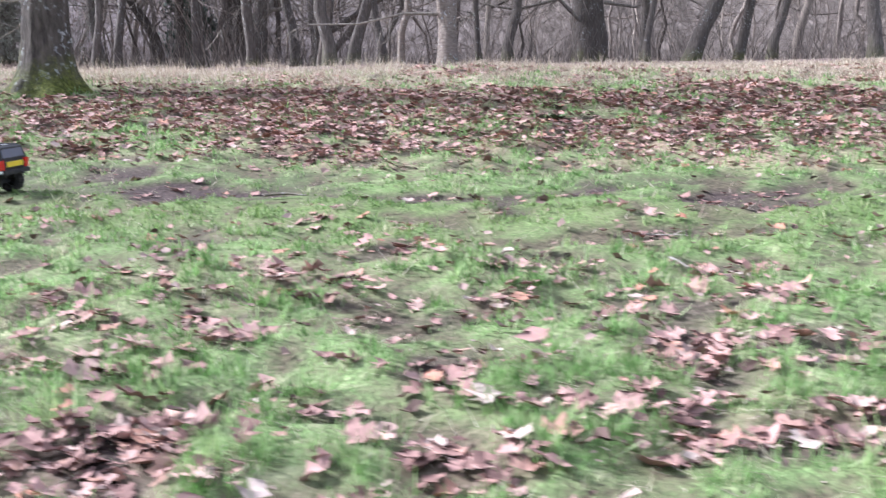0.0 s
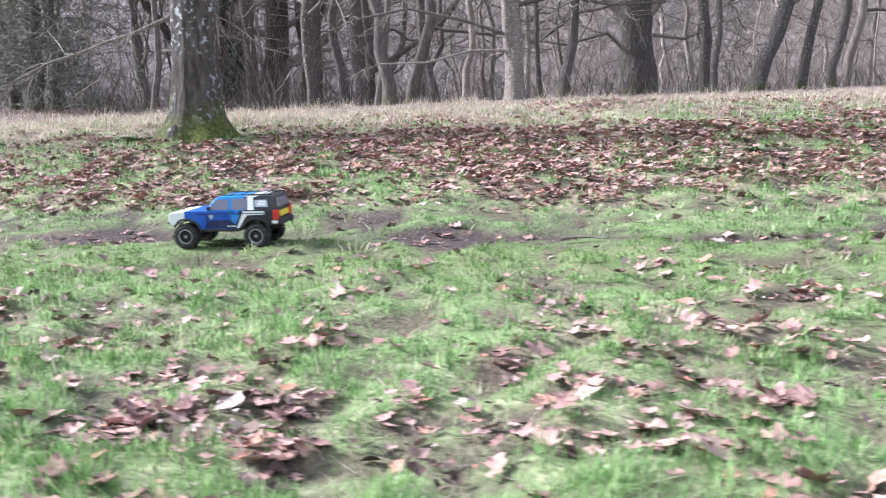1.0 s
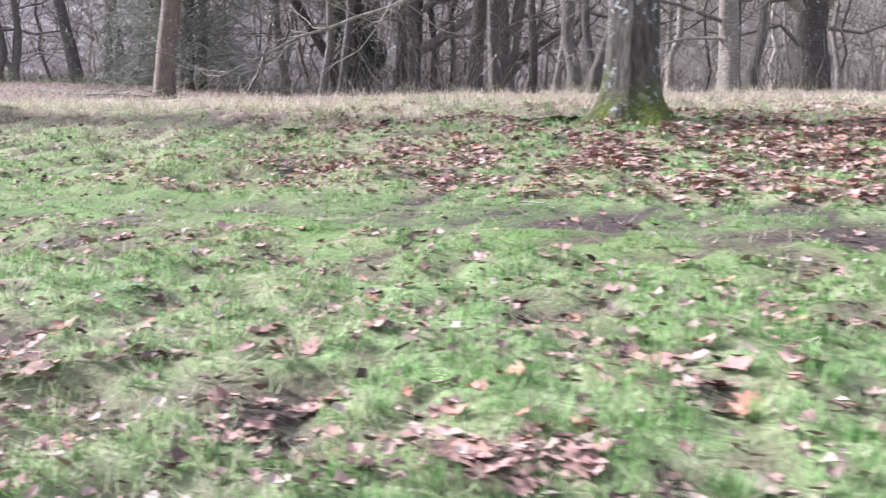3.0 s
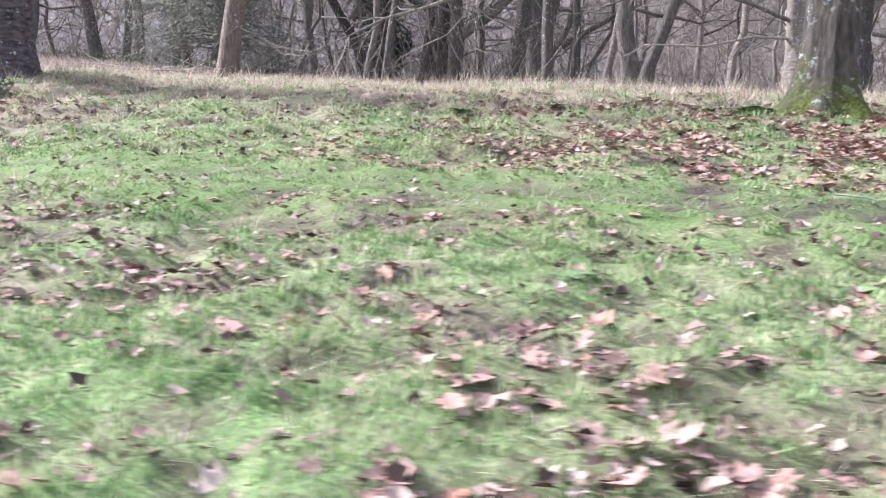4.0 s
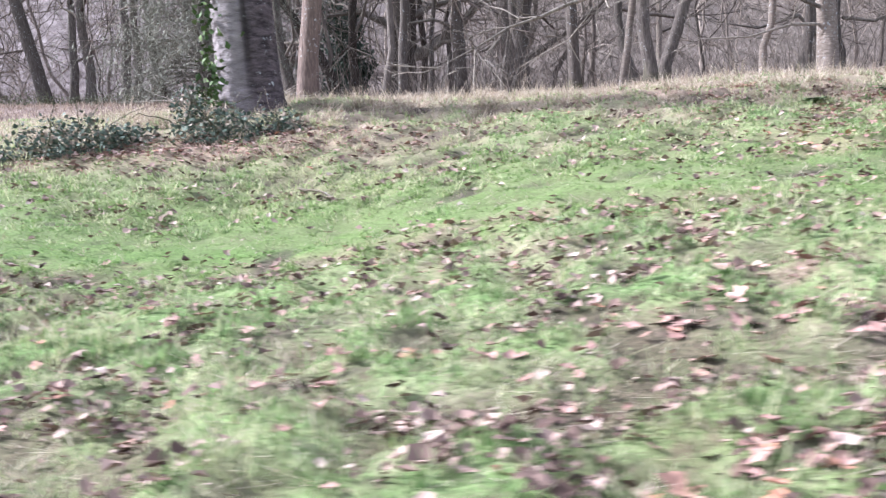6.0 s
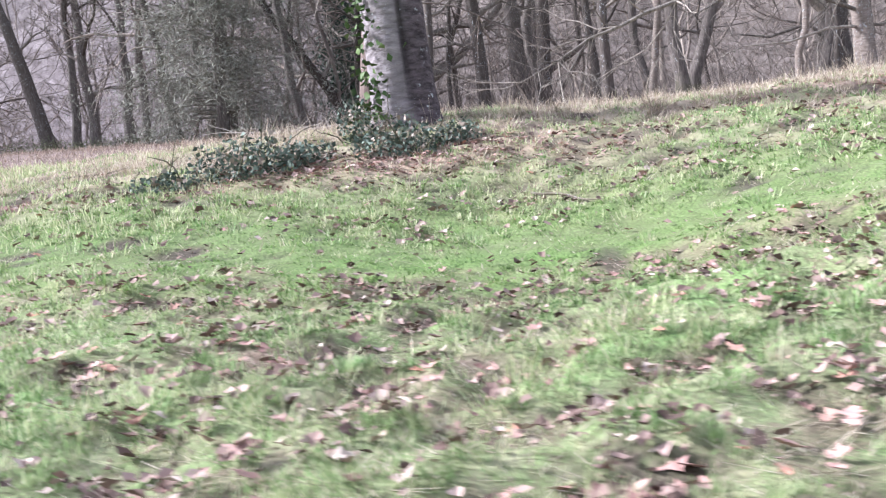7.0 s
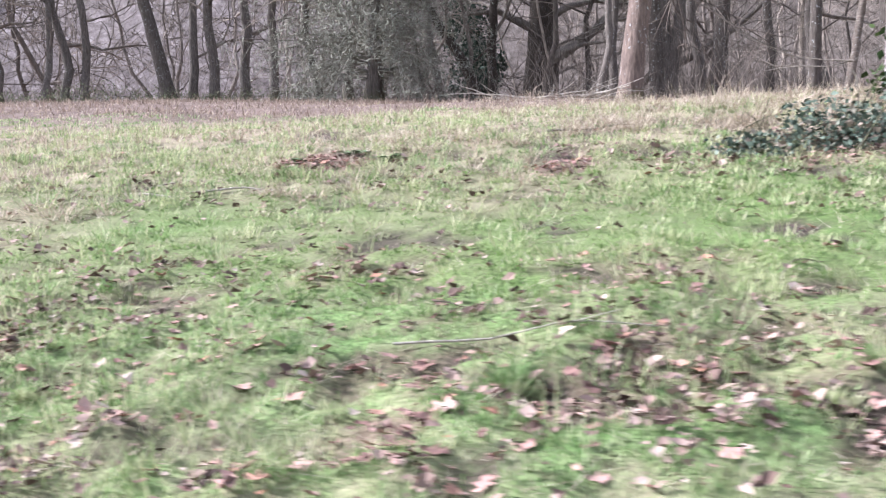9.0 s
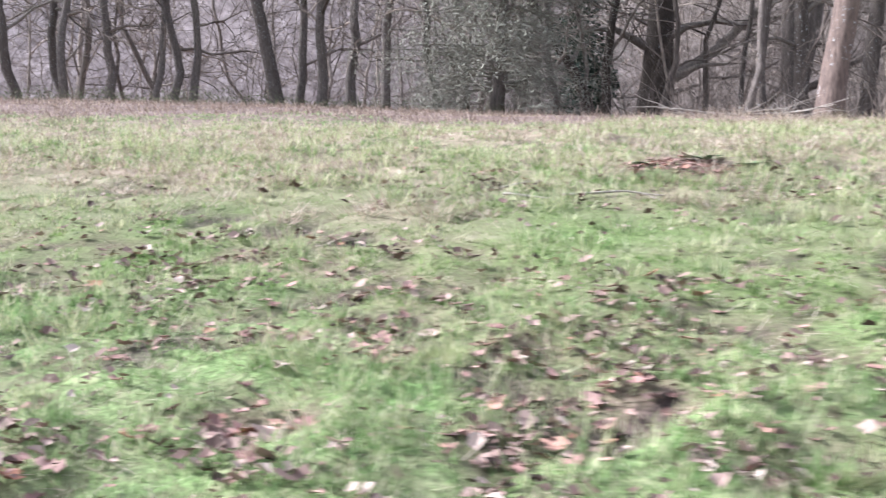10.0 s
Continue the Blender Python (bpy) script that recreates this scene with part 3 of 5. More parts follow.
    size = ((0.05 + 0.14 * rng.random(m) ** 2) * (0.4 + 1.1 * drift))[keep].repeat(per)
    x, y = x[keep].repeat(per), y[keep].repeat(per)
    a, r = rng.random(len(x)) * 2 * np.pi, rng.random(len(x)) ** 0.6
    v, q = blades(rng, x + 0.55 * size * r * np.cos(a), y + 0.5 * size * r * np.sin(a), size * (0.6 + 0.7 * rng.random(len(x))) * (1.2 - 0.5 * r), 0.0042 + 0.0003 * (y - 6), np.clip(0.45 + 0.5 * r + rng.normal(0, 0.2, len(x)), 0.05, 0.98), a + rng.normal(0, 0.8, len(x)))
    ob = new("dead_grass", build_mesh("dead_grass", v, q))
    ob.data.materials.append(STRAW)
    tagged(ob, "wispy long dead grass standing along the bank's crest", "grass", kind="stuff")

    # brown dead growth over the litter before the wood
    m, per = 3600, 12
    x, y = -33.0 + 26.0 * rng.random(m), 9.5 + 19.0 * rng.random(m) ** 1.2
    keep = rng.random(m) < np.clip(wood_floor(x, y) + 0.1, 0, 1) * np.clip(3 * vnoise(x, y, 1.2, 56) - 0.7, 0.1, 1)
    x, y = x[keep].repeat(per), y[keep].repeat(per)
    size = 0.05 + 0.12 * rng.random(len(x)) ** 2
    a = rng.random(len(x)) * 2 * np.pi
    v, q = blades(rng, x + 0.16 * rng.normal(0, 1, len(x)), y + 0.16 * rng.normal(0, 1, len(x)), size, 0.006 + 0.0005 * y, 0.4 + 0.55 * rng.random(len(x)), a)
    ob = new("dead_growth", build_mesh("dead_growth", v, q))
    ob.data.materials.append(BROWN)
    tagged(ob, "brown dead growth and litter before the wood", "undergrowth", kind="stuff")

    # pale and green clumps standing a little above the short turf
    for mat, m, per, label in ((PALE_GRASS, 6400, 20, "pale yellowish clumps in the short turf"), (GRASS, 3000, 22, "fresh green clumps in the short turf")):
        x, y, d = scatter(rng, m, 1.0, 7.5)
        fx, fy = -20.0 + 15.0 * rng.random(m), 5.6 + 5.0 * rng.random(m)
        x, y = np.r_[x, fx], np.r_[y, fy]
        d = np.r_[d, fy - lane_y(fx)]
        m = len(x)
        keep = rng.random(m) < np.clip(0.2 + 0.8 * sig((-x - 4.2) / 0.8), 0, 1) * (1 - 0.8 * np.exp(-((y - track_y(x)) / 0.5) ** 2)) * (1 - 0.8 * mud_at(x, y)) * (1 - 0.9 * patches(x, y, LEAF_HEAPS)) * np.clip(3 * vnoise(x, y, 0.5, 48) - 0.8, 0.1, 1) * (1 - wood_floor(x, y)) * (1 - (0.95 if mat is GRASS else 0.5) * np.clip(1.5 * dry_at(x, y) - 0.2, 0, 1))
        size = ((0.03 + 0.06 * rng.random(m) ** 1.5) * (0.8 + 0.12 * d) * (1 + 0.5 * sig((-x - 11) / 0.6)))[keep].repeat(per)
        x, y, d = (u[keep].repeat(per) for u in (x, y, d))
        a, r = rng.random(len(x)) * 2 * np.pi, rng.random(len(x)) ** 0.6
        v, q = blades(rng, x + size * r * np.cos(a), y + 0.8 * size * r * np.sin(a), size * (0.5 + 0.4 * rng.random(len(x))) * (1.1 - 0.5 * r) / (0.8 + 0.14 * d), 0.0036 * (d / 1.6) ** 0.6, np.clip(0.2 + 0.65 * r + rng.normal(0, 0.15, len(x)), 0.05, 0.97), a + rng.normal(0, 0.5, len(x)))
        ob = new("grass", build_mesh("grass", v, q))
        ob.data.materials.append(mat)
        tagged(ob, label, "grass", kind="stuff")

    x, y, d = scatter(rng, 22000, 0.95, 6.0)
    keep = rng.random(len(x)) < 0.25 + 0.75 * sig((-x - 4) / 2)
    x, y, d = x[keep], y[keep], d[keep]
    n = len(x)
    v, q = blades(rng, x, y, 0.03 + 0.08 * rng.random(n) ** 2, 0.0022 * (0.6 + 0.6 * rng.random(n)) * (d / 1.6) ** 0.5, 0.9 + 0.09 * rng.random(n))
    v[:, 2] += 0.016
    ob = new("dead_strands", build_mesh("dead_strands", v, q))
    ob.data.materials.append(STRAW)
    tagged(ob, "long bleached strands lying over the turf", "grass", kind="stuff")


make_grass()


# ---- fallen leaves ----
def leaf_form(seed):
    """A curled, lobed dead leaf about 1 long, lying on z = 0: rim points in a fan round a raised rib."""
    r = np.random.default_rng(seed)
    lobes = [(0.0, 0.02), (0.16, 0.3), (0.32, 0.15), (0.5, 0.46), (0.66, 0.2), (0.8, 0.27), (1.0, 0.0)]
    rib = [(u - 0.5, 0.03 * r.standard_normal()) for u, _ in lobes]
    verts, tris = [], []
    curl, fold, twist = 0.1 + 0.45 * r.random(), 0.05 + 0.35 * r.random(), 0.4 * r.standard_normal()
    for (u, w), (x, y) in zip(lobes, rib):
        z = curl * (x * x) * 1.1
        for s in (-1, 0, 1):
            ww = w * (0.8 + 0.4 * r.random())
            verts.append((x + 0.06 * r.standard_normal() * abs(s), y + s * ww, z + abs(s) * ww * fold + s * ww * x * twist + 0.045 * r.standard_normal()))
    for k in range(len(lobes) - 1):
        a = 3 * k
        tris += [(a, a + 1, a + 4), (a, a + 4, a + 3), (a + 1, a + 2, a + 5), (a + 1, a + 5, a + 4)]
    v = np.array(verts)
    v[:, 2] -= v[:, 2].min()
    return v, np.array(tris)


LEAF_FORMS = [leaf_form(s) for s in range(8)]


def leaf_places(rng, count, near, far):
    x, y, d = scatter(rng, count, near, far)
    keep = rng.random(count) < litter_at(x, y)
    stray = rng.random(count) < 0.02 * sig((x + 7) / 3)
    keep |= stray
    return x[keep], y[keep], d[keep]


def make_leaves():
    rng = np.random.default_rng(5)
    x, y, d = leaf_places(rng, 46000, 0.95, 7.6)
    bx, by = -7.5 + 12.5 * rng.random(46000), 4.3 + 5.0 * rng.random(46000)
    fx, fy = -11.3 + 3.8 * rng.random(5200), 6.5 + 1.5 * rng.random(5200)
    hx, hy = np.r_[rng.normal(-12.85, 0.3, 420), rng.normal(-11.65, 0.2, 160)], np.r_[rng.normal(7.68, 0.16, 420), rng.normal(7.2, 0.1, 160)]
    bx, by = np.r_[bx, fx, hx], np.r_[by, fy, hy]
    more = rng.random(len(bx)) < np.clip(litter_at(bx, by) - 0.12, 0, 1)
    x, y, d = np.r_[x, bx[more]], np.r_[y, by[more]], np.r_[d, (by - lane_y(bx))[more]]
    # the singles lie where the verge is nearest
    single = np.flatnonzero((d < 1.9) & (d > 1.05))
    single = single[rng.permutation(len(single))][:300]
    meshes = []
    for v, t in LEAF_FORMS:
        me = build_mesh("fallen_leaf", v, t)
        me.materials.append(LEAF)
        meshes.append(me)
    for k in single:
        ob = new("fallen_leaf", meshes[int(rng.integers(8))])
        size = (0.028 + 0.05 * rng.random() ** 1.6) * (0.65 + 0.35 * float(sig((x[k] + 6) / 1.2)))
        z = float(ground_z(x[k], y[k])) + 0.008
        ob.matrix_world = pose(x[k], y[k], z, rng.normal(0, 14), rng.normal(0, 14), rng.random() * 360) @ Matrix.Diagonal((size, size * (0.8 + 0.5 * rng.random()), size, 1))
        tagged(ob, "curled brown dead leaf lying on the turf", "leaf", "fallen leaves on the verge")
    rest = np.setdiff1d(np.arange(len(x)), single)
    verts, tris, base = [], [], 0
    for f, (v, t) in enumerate(LEAF_FORMS):
        pick = rest[f::8]
        n = len(pick)
        a = rng.random(n) * 2 * np.pi
        size = (0.024 + 0.046 * rng.random(n) ** 1.6) * (0.72 + 0.28 * sig((x[pick] + 5.5) / 1.2)) * (1.05 - 0.22 * sig(2 * (d[pick] - 3.0)) + 0.2 * (y[pick] > 4.6) * (y[pick] < 7.0) * sig((x[pick] + 4.5) / 0.6))
        stretch = 0.8 + 0.5 * rng.random(n)
        tilt, tip = rng.normal(0, 0.22, n), rng.normal(0, 0.22, n)
        lx, ly, lz = (v[None, :, 0] * size[:, None]), (v[None, :, 1] * (size * stretch)[:, None]), (v[None, :, 2] * size[:, None])
        lz = lz + lx * np.sin(tilt)[:, None] + ly * np.sin(tip)[:, None]
        gx = x[pick][:, None] + lx * np.cos(a)[:, None] - ly * np.sin(a)[:, None]
        gy = y[pick][:, None] + lx * np.sin(a)[:, None] + ly * np.cos(a)[:, None]
        gz = (ground_z(x[pick], y[pick]) + 0.006 + (0.014 + 0.01 * (y[pick] > 4.6) * sig((x[pick] + 4.5) / 0.6)) * rng.random(n) * litter_at(x[pick], y[pick]))[:, None] + lz
        verts.append(np.stack([gx, gy, gz], -1).reshape(-1, 3))
        tris.append((t[None] + (np.arange(n) * len(v))[:, None, None]).reshape(-1, 3) + base)
        base += n * len(v)
    ob = new("leaf_litter", build_mesh("leaf_litter", np.concatenate(verts), np.concatenate(tris)))
    ob.data.materials.append(LITTER)
    tagged(ob, "drifts of pinkish brown fallen leaves on grass", "leaves", kind="stuff")


make_leaves()


def make_fragments():
    """Crumbled bits of leaf and dark rotted matter between the clumps of turf."""
    rng = np.random.default_rng(6)
    x, y, d = scatter(rng, 150000, 0.95, 7.0)
    n = vnoise(x, y * 1.4, 0.085, 71) * 0.6 + vnoise(x, y * 1.4, 0.3, 72) * 0.4
    keep = rng.random(len(x)) < np.clip((n - 0.53) * 4.5, 0.03, 0.75) * np.maximum(0.35 + 0.65 * sig((-x - 4.5) / 0.8), sig((y - 5.0) / 0.3)) * (1 - 0.85 * np.exp(-((y - track_y(x)) / 0.55) ** 2)) * (y < 7.6)
    x, y, d = x[keep], y[keep], d[keep]
    k = len(x)
    size = (0.005 + 0.014 * rng.random(k) ** 1.7) * (0.9 + 0.1 * d)
    a = np.linspace(0, 2 * np.pi, 5, endpoint=False)[None] + rng.random((k, 1)) * 6.28
    r = size[:, None] * (0.55 + 0.7 * rng.random((k, 5)))
    px, py = x[:, None] + r * np.cos(a), y[:, None] + 0.75 * r * np.sin(a)
    z = (ground_z(x, y) + 0.006 + 0.014 * rng.random(k))[:, None]
    rim = np.stack([px, py, z + size[:, None] * (0.9 * rng.random((k, 5)) + np.cos(a - rng.random((k, 1)) * 6.28) * 0.35)], -1)
    mid = np.stack([x, y, z[:, 0] + size * 0.3 * rng.random(k)], -1)
    verts = np.concatenate([mid[:, None], rim], 1).reshape(-1, 3)
    i = (np.arange(k) * 6)[:, None]
    j = np.arange(5)[None]
    tris = np.stack([i + 0 * j, i + 1 + j, i + 1 + (j + 1) % 5], -1).reshape(-1, 3)
    ob = new("leaf_crumbs", build_mesh("leaf_crumbs", verts, tris, smooth=False))
    ob.data.materials.append(CRUMBS)
    tagged(ob, "crumbled brown leaf bits caught in the turf", "leaves", kind="stuff")


make_fragments()


# ---- trees ----
def wander(rng, start, way, length, k, wobble, lift=0.0):
    """A crooked path of k points; lift bends it up or down."""
    way = np.asarray(way, float) / np.linalg.norm(way)
    pts, step = [np.asarray(start, float)], length / (k - 1)
    for _ in range(k - 1):
        way = way + rng.normal(0, wobble, 3) + (0, 0, lift)
        way = way / np.linalg.norm(way)
        pts.append(pts[-1] + way * step)
    return np.array(pts)


def side_way(rng, along, spread, up):
    """A way off a stem: spread radians from it, in a chance direction."""
    r = rng.normal(0, 1, 3)
    r -= along * (r @ along)
    r /= np.linalg.norm(r) + 1e-9
    w = along * math.cos(spread) + r * math.sin(spread) + np.array((0, 0, up))
    return w / np.linalg.norm(w)


def twiggy(rng, bundle, limb, r0, length, subs, twigs, droop, thin):
    """Side branches and twigs along a limb."""
    k = len(limb)
    for _ in range(subs):
        i = int(rng.integers(k // 3, k))
        along = limb[i] - limb[i - 1]
        along /= np.linalg.norm(along)
        ln = length * (0.3 + 0.4 * rng.random())
        sub = wander(rng, limb[i], side_way(rng, along, 0.5 + 0.6 * rng.random(), 0.1 - droop), ln, 5, 0.22, 0.05 - 0.15 * droop)
        r1 = max(r0 * 0.4 * (1 - 0.6 * i / k), thin * 1.4)
        bundle.add(sub, np.linspace(r1, thin, 5), 4)
        for _ in range(twigs):
            j = int(rng.integers(1, 5))
            a2 = sub[j] - sub[j - 1]
            a2 /= np.linalg.norm(a2)
            tw = wander(rng, sub[j], side_way(rng, a2, 0.6 + 0.5 * rng.random(), 0.05 - droop), ln * (0.3 + 0.4 * rng.random()), 3, 0.3, -0.1 * droop)
            bundle.add(tw, np.linspace(thin, thin * 0.45, 3), 3)


def grow_crown(rng, bundle, stem, radii, limbs, first, reach, subs, twigs, droop=0.1, thin=0.006, sides=6):
    """Limbs along a stem from the height `first` up."""
    heights = stem[:, 2]
    for n in range(limbs):
        h = first + (heights[-1] - first) * ((n + rng.random()) / limbs) ** 0.9
        i = int(np.clip(np.searchsorted(heights, h), 1, len(stem) - 1))
        f = np.clip((h - heights[i - 1]) / max(heights[i] - heights[i - 1], 1e-3), 0, 1)
        at = stem[i - 1] * (1 - f) + stem[i] * f
        ang = n * 2.4 + rng.normal(0, 0.5)
        up = -0.05 + 0.8 * rng.random() + 0.6 * h / heights[-1]
        ln = reach * (0.55 + 0.7 * rng.random()) * (1.1 - 0.6 * h / heights[-1])
        limb = wander(rng, at, (math.cos(ang), 0.75 * math.sin(ang), up), ln, 7, 0.24, 0.02)
        r0 = max(radii[i] * (0.3 + 0.25 * rng.random()), thin * 2)
        bundle.add(limb, np.linspace(r0, thin * 1.3, 7), sides)
        twiggy(rng, bundle, limb, r0, ln, subs, twigs, droop, thin)


def trunk_mesh(rng, stem, radii, sides, flare=0.0, roots=5, rough=0.05):
    """A furrowed trunk along a path, spreading into root buttresses."""
    P, R = np.asarray(stem), np.asarray(radii)
    k = len(P)
    a = np.linspace(0, 2 * np.pi, sides, endpoint=False)
    root_at = (np.arange(roots) + 0.6 * rng.random(roots)) * 2 * np.pi / roots
    ridge = sum(np.cos(a * f + rng.random() * 6.28) * w for f, w in ((3, 0.5), (5, 0.35), (9, 0.25), (14, 0.2)))
    height = P[:, 2]
    buttress = sum(np.exp(-((np.angle(np.exp(1j * (a - b)))) / 0.42) ** 2) for b in root_at)
    rr = R[:, None] * (1 + rough * ridge[None] * (1 + 0.2 * np.sin(height * 3)[:, None]))
    low = np.exp(-np.clip(height, 0, None) / 0.2)[:, None]
    rr = rr + flare * low * (0.35 + 0.75 * buttress[None]) * (0.5 + 0.5 * low)
    rr = rr * (1 + 0.35 * rough * rng.standard_normal((k, sides)))
    verts = np.stack([P[:, None, 0] + rr * np.cos(a), P[:, None, 1] + rr * np.sin(a), np.repeat(height[:, None], sides, 1)], -1)
    i = np.arange(k * sides).reshape(k, sides)
    j = np.roll(i, -1, 1)
    quads = np.stack([i[:-1], j[:-1], j[1:], i[1:]], -1).reshape(-1, 4)
    return build_mesh("trunk", verts.reshape(-1, 3), quads)


def stem_path(rng, height, lean, k, wobble, bend=(0.0, 0.0)):
    s = np.linspace(0, 1, k)
    z = np.where(s < 0.0, 0, s) * (height + 0.25) - 0.25
    drift = np.cumsum(rng.normal(0, wobble, (k, 2)), 0) * (s[:, None] > 0.1)
    x = lean[0] * z + bend[0] * s**2 * height + drift[:, 0]
    y = lean[1] * z + bend[1] * s**2 * height + drift[:, 1]
    return np.stack([x, y, z], -1)


def tree(label, x, y, height, radius, bark, seed, lean=(0, 0), bend=(0, 0), limbs=9, first=2.4, reach=2.6, subs=6, twigs=5, flare=None, sides=16, k=22, wobble=0.02, twins=(), category="bare tree", thin=0.007, droop=0.1, boughs=()):
    """A bare winter tree: a trunk (or several from one root) and a crown of limbs, branches and twigs."""
    rng = np.random.default_rng(seed)
    thing = new("tree")
    thing.location = (x, y, float(ground_z(x, y)))
    tagged(thing, label, category, "bare trees at the wood's edge")
    crown = Bundle()
    for n, (scale, tilt, bow) in enumerate(((1.0, lean, bend), *twins)):
        stem = stem_path(rng, height * (0.8 + 0.2 * scale), tilt, k, wobble, bow)
        radii = radius * scale * (1 - 0.72 * np.linspace(0, 1, k) ** 1.1)
        part("trunk", trunk_mesh(rng, stem, radii, sides, radius * scale * (0.55 if flare is None else flare), rough=0.06), bark, thing)
        grow_crown(rng, crown, stem, radii, limbs, first, reach, subs, twigs, droop, thin)
    for r0, *way in boughs:
        bough = np.array(way, float) + rng.normal(0, 0.04, (len(way), 3))
        crown.add(bough, np.linspace(r0, max(0.3 * r0, 0.012), len(way)), 8)
        twiggy(rng, crown, bough, r0 * 0.6, 1.6, 7, 5, 0.1, thin)
    part("crown", crown.mesh("crown"), TWIG if bark is not BARK_DARK else BRUSH, thing, "bare grey-brown branches and twigs")
    return thing


def big_mossy_tree():
    rng = np.random.default_rng(71)
    x, y = -3.03, 6.98
    thing = new("tree")
    thing.location = (x, y, float(ground_z(x, y)) - 0.02)
    tagged(thing, "large bare tree with mossy flared root and lichen-spotted bark", "bare tree", "bare trees at the wood's edge")
    z = np.r_[np.linspace(-0.2, 1.0, 26), np.linspace(1.08, 9.5, 30)]
    stem = np.stack([0.015 * np.sin(z * 1.3) + 0.01 * z, 0.02 * z, z], -1)
    radii = 0.172 - 0.008 * np.clip(z, 0, 2) - 0.0135 * np.clip(z - 2, 0, 9)
    part("trunk", trunk_mesh(rng, stem, radii, 56, 0.23, 6, 0.045), BARK_MOSSY, thing)
    knob = np.array([(-0.1, -0.2, -0.15), (-0.11, -0.25, 0.0), (-0.11, -0.24, 0.07), (-0.1, -0.2, 0.125), (-0.09, -0.17, 0.15)])
    root = Bundle()
    root.add(knob, np.array((0.1, 0.085, 0.07, 0.05, 0.015)), 12)
    part("root", root.mesh("root"), BARK_GREY, thing, "bare grey root stub")
    crown = Bundle()
    # one long limb reaches back and hangs low towards the wood
    limb = np.array([(0, 0, 3.3), (-0.3, 2.0, 3.2), (-0.6, 4.0, 2.9), (-1.0, 5.5, 2.3), (-1.5, 5.48, 1.95), (-1.9, 5.45, 1.78), (-2.3, 5.4, 1.66), (-2.7, 5.4, 1.46), (-3.1, 5.35, 1.36), (-3.5, 5.3, 1.2), (-3.9, 5.25, 1.02), (-4.4, 5.2, 0.8)])
    limb += rng.normal(0, 0.04, limb.shape)
    crown.add(limb, np.array((0.06, 0.05, 0.04, 0.032, 0.03, 0.028, 0.026, 0.023, 0.02, 0.016, 0.011, 0.005)), 8)
    twiggy(rng, crown, limb[3:], 0.035, 2.0, 14, 6, 0.1, 0.005)
    grow_crown(rng, crown, stem, radii, 10, 4.8, 3.2, 7, 4, 0.15, 0.006)
    part("crown", crown.mesh("crown"), TWIG, thing, "bare twiggy limbs, one hanging low")


def ivy_tree():
    rng = np.random.default_rng(72)
    x, y = -9.12, 8.2
    thing = new("tree")
    thing.location = (x, y, float(ground_z(x, y)) - 0.02)
    tagged(thing, "thick grey ringed trunk with a dark seam and ivy climbing it", "bare tree", "bare trees at the wood's edge")
    z = np.r_[np.linspace(-0.2, 1.0, 22), np.linspace(1.1, 9.5, 30)]
    stem = np.stack([-0.035 * z + 0.004 * z * np.sin(z), 0.01 * z, z], -1)
    radii = 0.235 - 0.01 * np.clip(z, 0, 2) - 0.016 * np.clip(z - 2, 0, 9)
    me = trunk_mesh(rng, stem, radii, 56, 0.06, 5, 0.02)
    # a long seam splits the bark
    co = np.empty(len(me.vertices) * 3, np.float32)
    me.vertices.foreach_get("co", co)
    co = co.reshape(-1, 3)
    ring = np.repeat(np.arange(len(z)), 56)
    off = co[:, :2] - stem[ring][:, :2]
    ang = np.arctan2(off[:, 1], off[:, 0])
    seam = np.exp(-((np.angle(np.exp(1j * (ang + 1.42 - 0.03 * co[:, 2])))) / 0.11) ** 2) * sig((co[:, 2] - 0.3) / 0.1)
    co[:, :2] -= off * (0.22 * seam)[:, None]
    me.vertices.foreach_set("co", co.ravel())
    # mask of the side right of the seam: dark bark plus painted-in shade
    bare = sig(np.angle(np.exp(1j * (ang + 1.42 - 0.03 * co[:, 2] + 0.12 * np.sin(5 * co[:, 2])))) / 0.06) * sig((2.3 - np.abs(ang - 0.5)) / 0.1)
    me.attributes.new("shaded_side", "FLOAT", "POINT").data.foreach_set("value", bare.astype(np.float32))
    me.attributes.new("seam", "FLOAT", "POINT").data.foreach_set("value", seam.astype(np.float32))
    me.update()
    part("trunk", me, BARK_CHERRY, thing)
    crown = Bundle()
    grow_crown(rng, crown, stem, radii, 9, 6.2, 2.6, 6, 4, 0.15, 0.006)
    part("crown", crown.mesh("crown"), TWIG, thing, "bare branches and twigs")
    n = 190
    a = -2.62 + rng.normal(0, 0.34, n)
    h = 0.05 + 0.95 * rng.random(n) ** 1.6
    r = 0.245 + 0.11 * rng.random(n) + 0.1 * np.exp(-h / 0.2)
    c = np.stack([r * np.cos(a) - 0.035 * h, r * np.sin(a), h], -1)
    part("ivy", leaf_cloud(rng, c, 0.035, 0.075), IVY, thing, "climbing green ivy leaves")


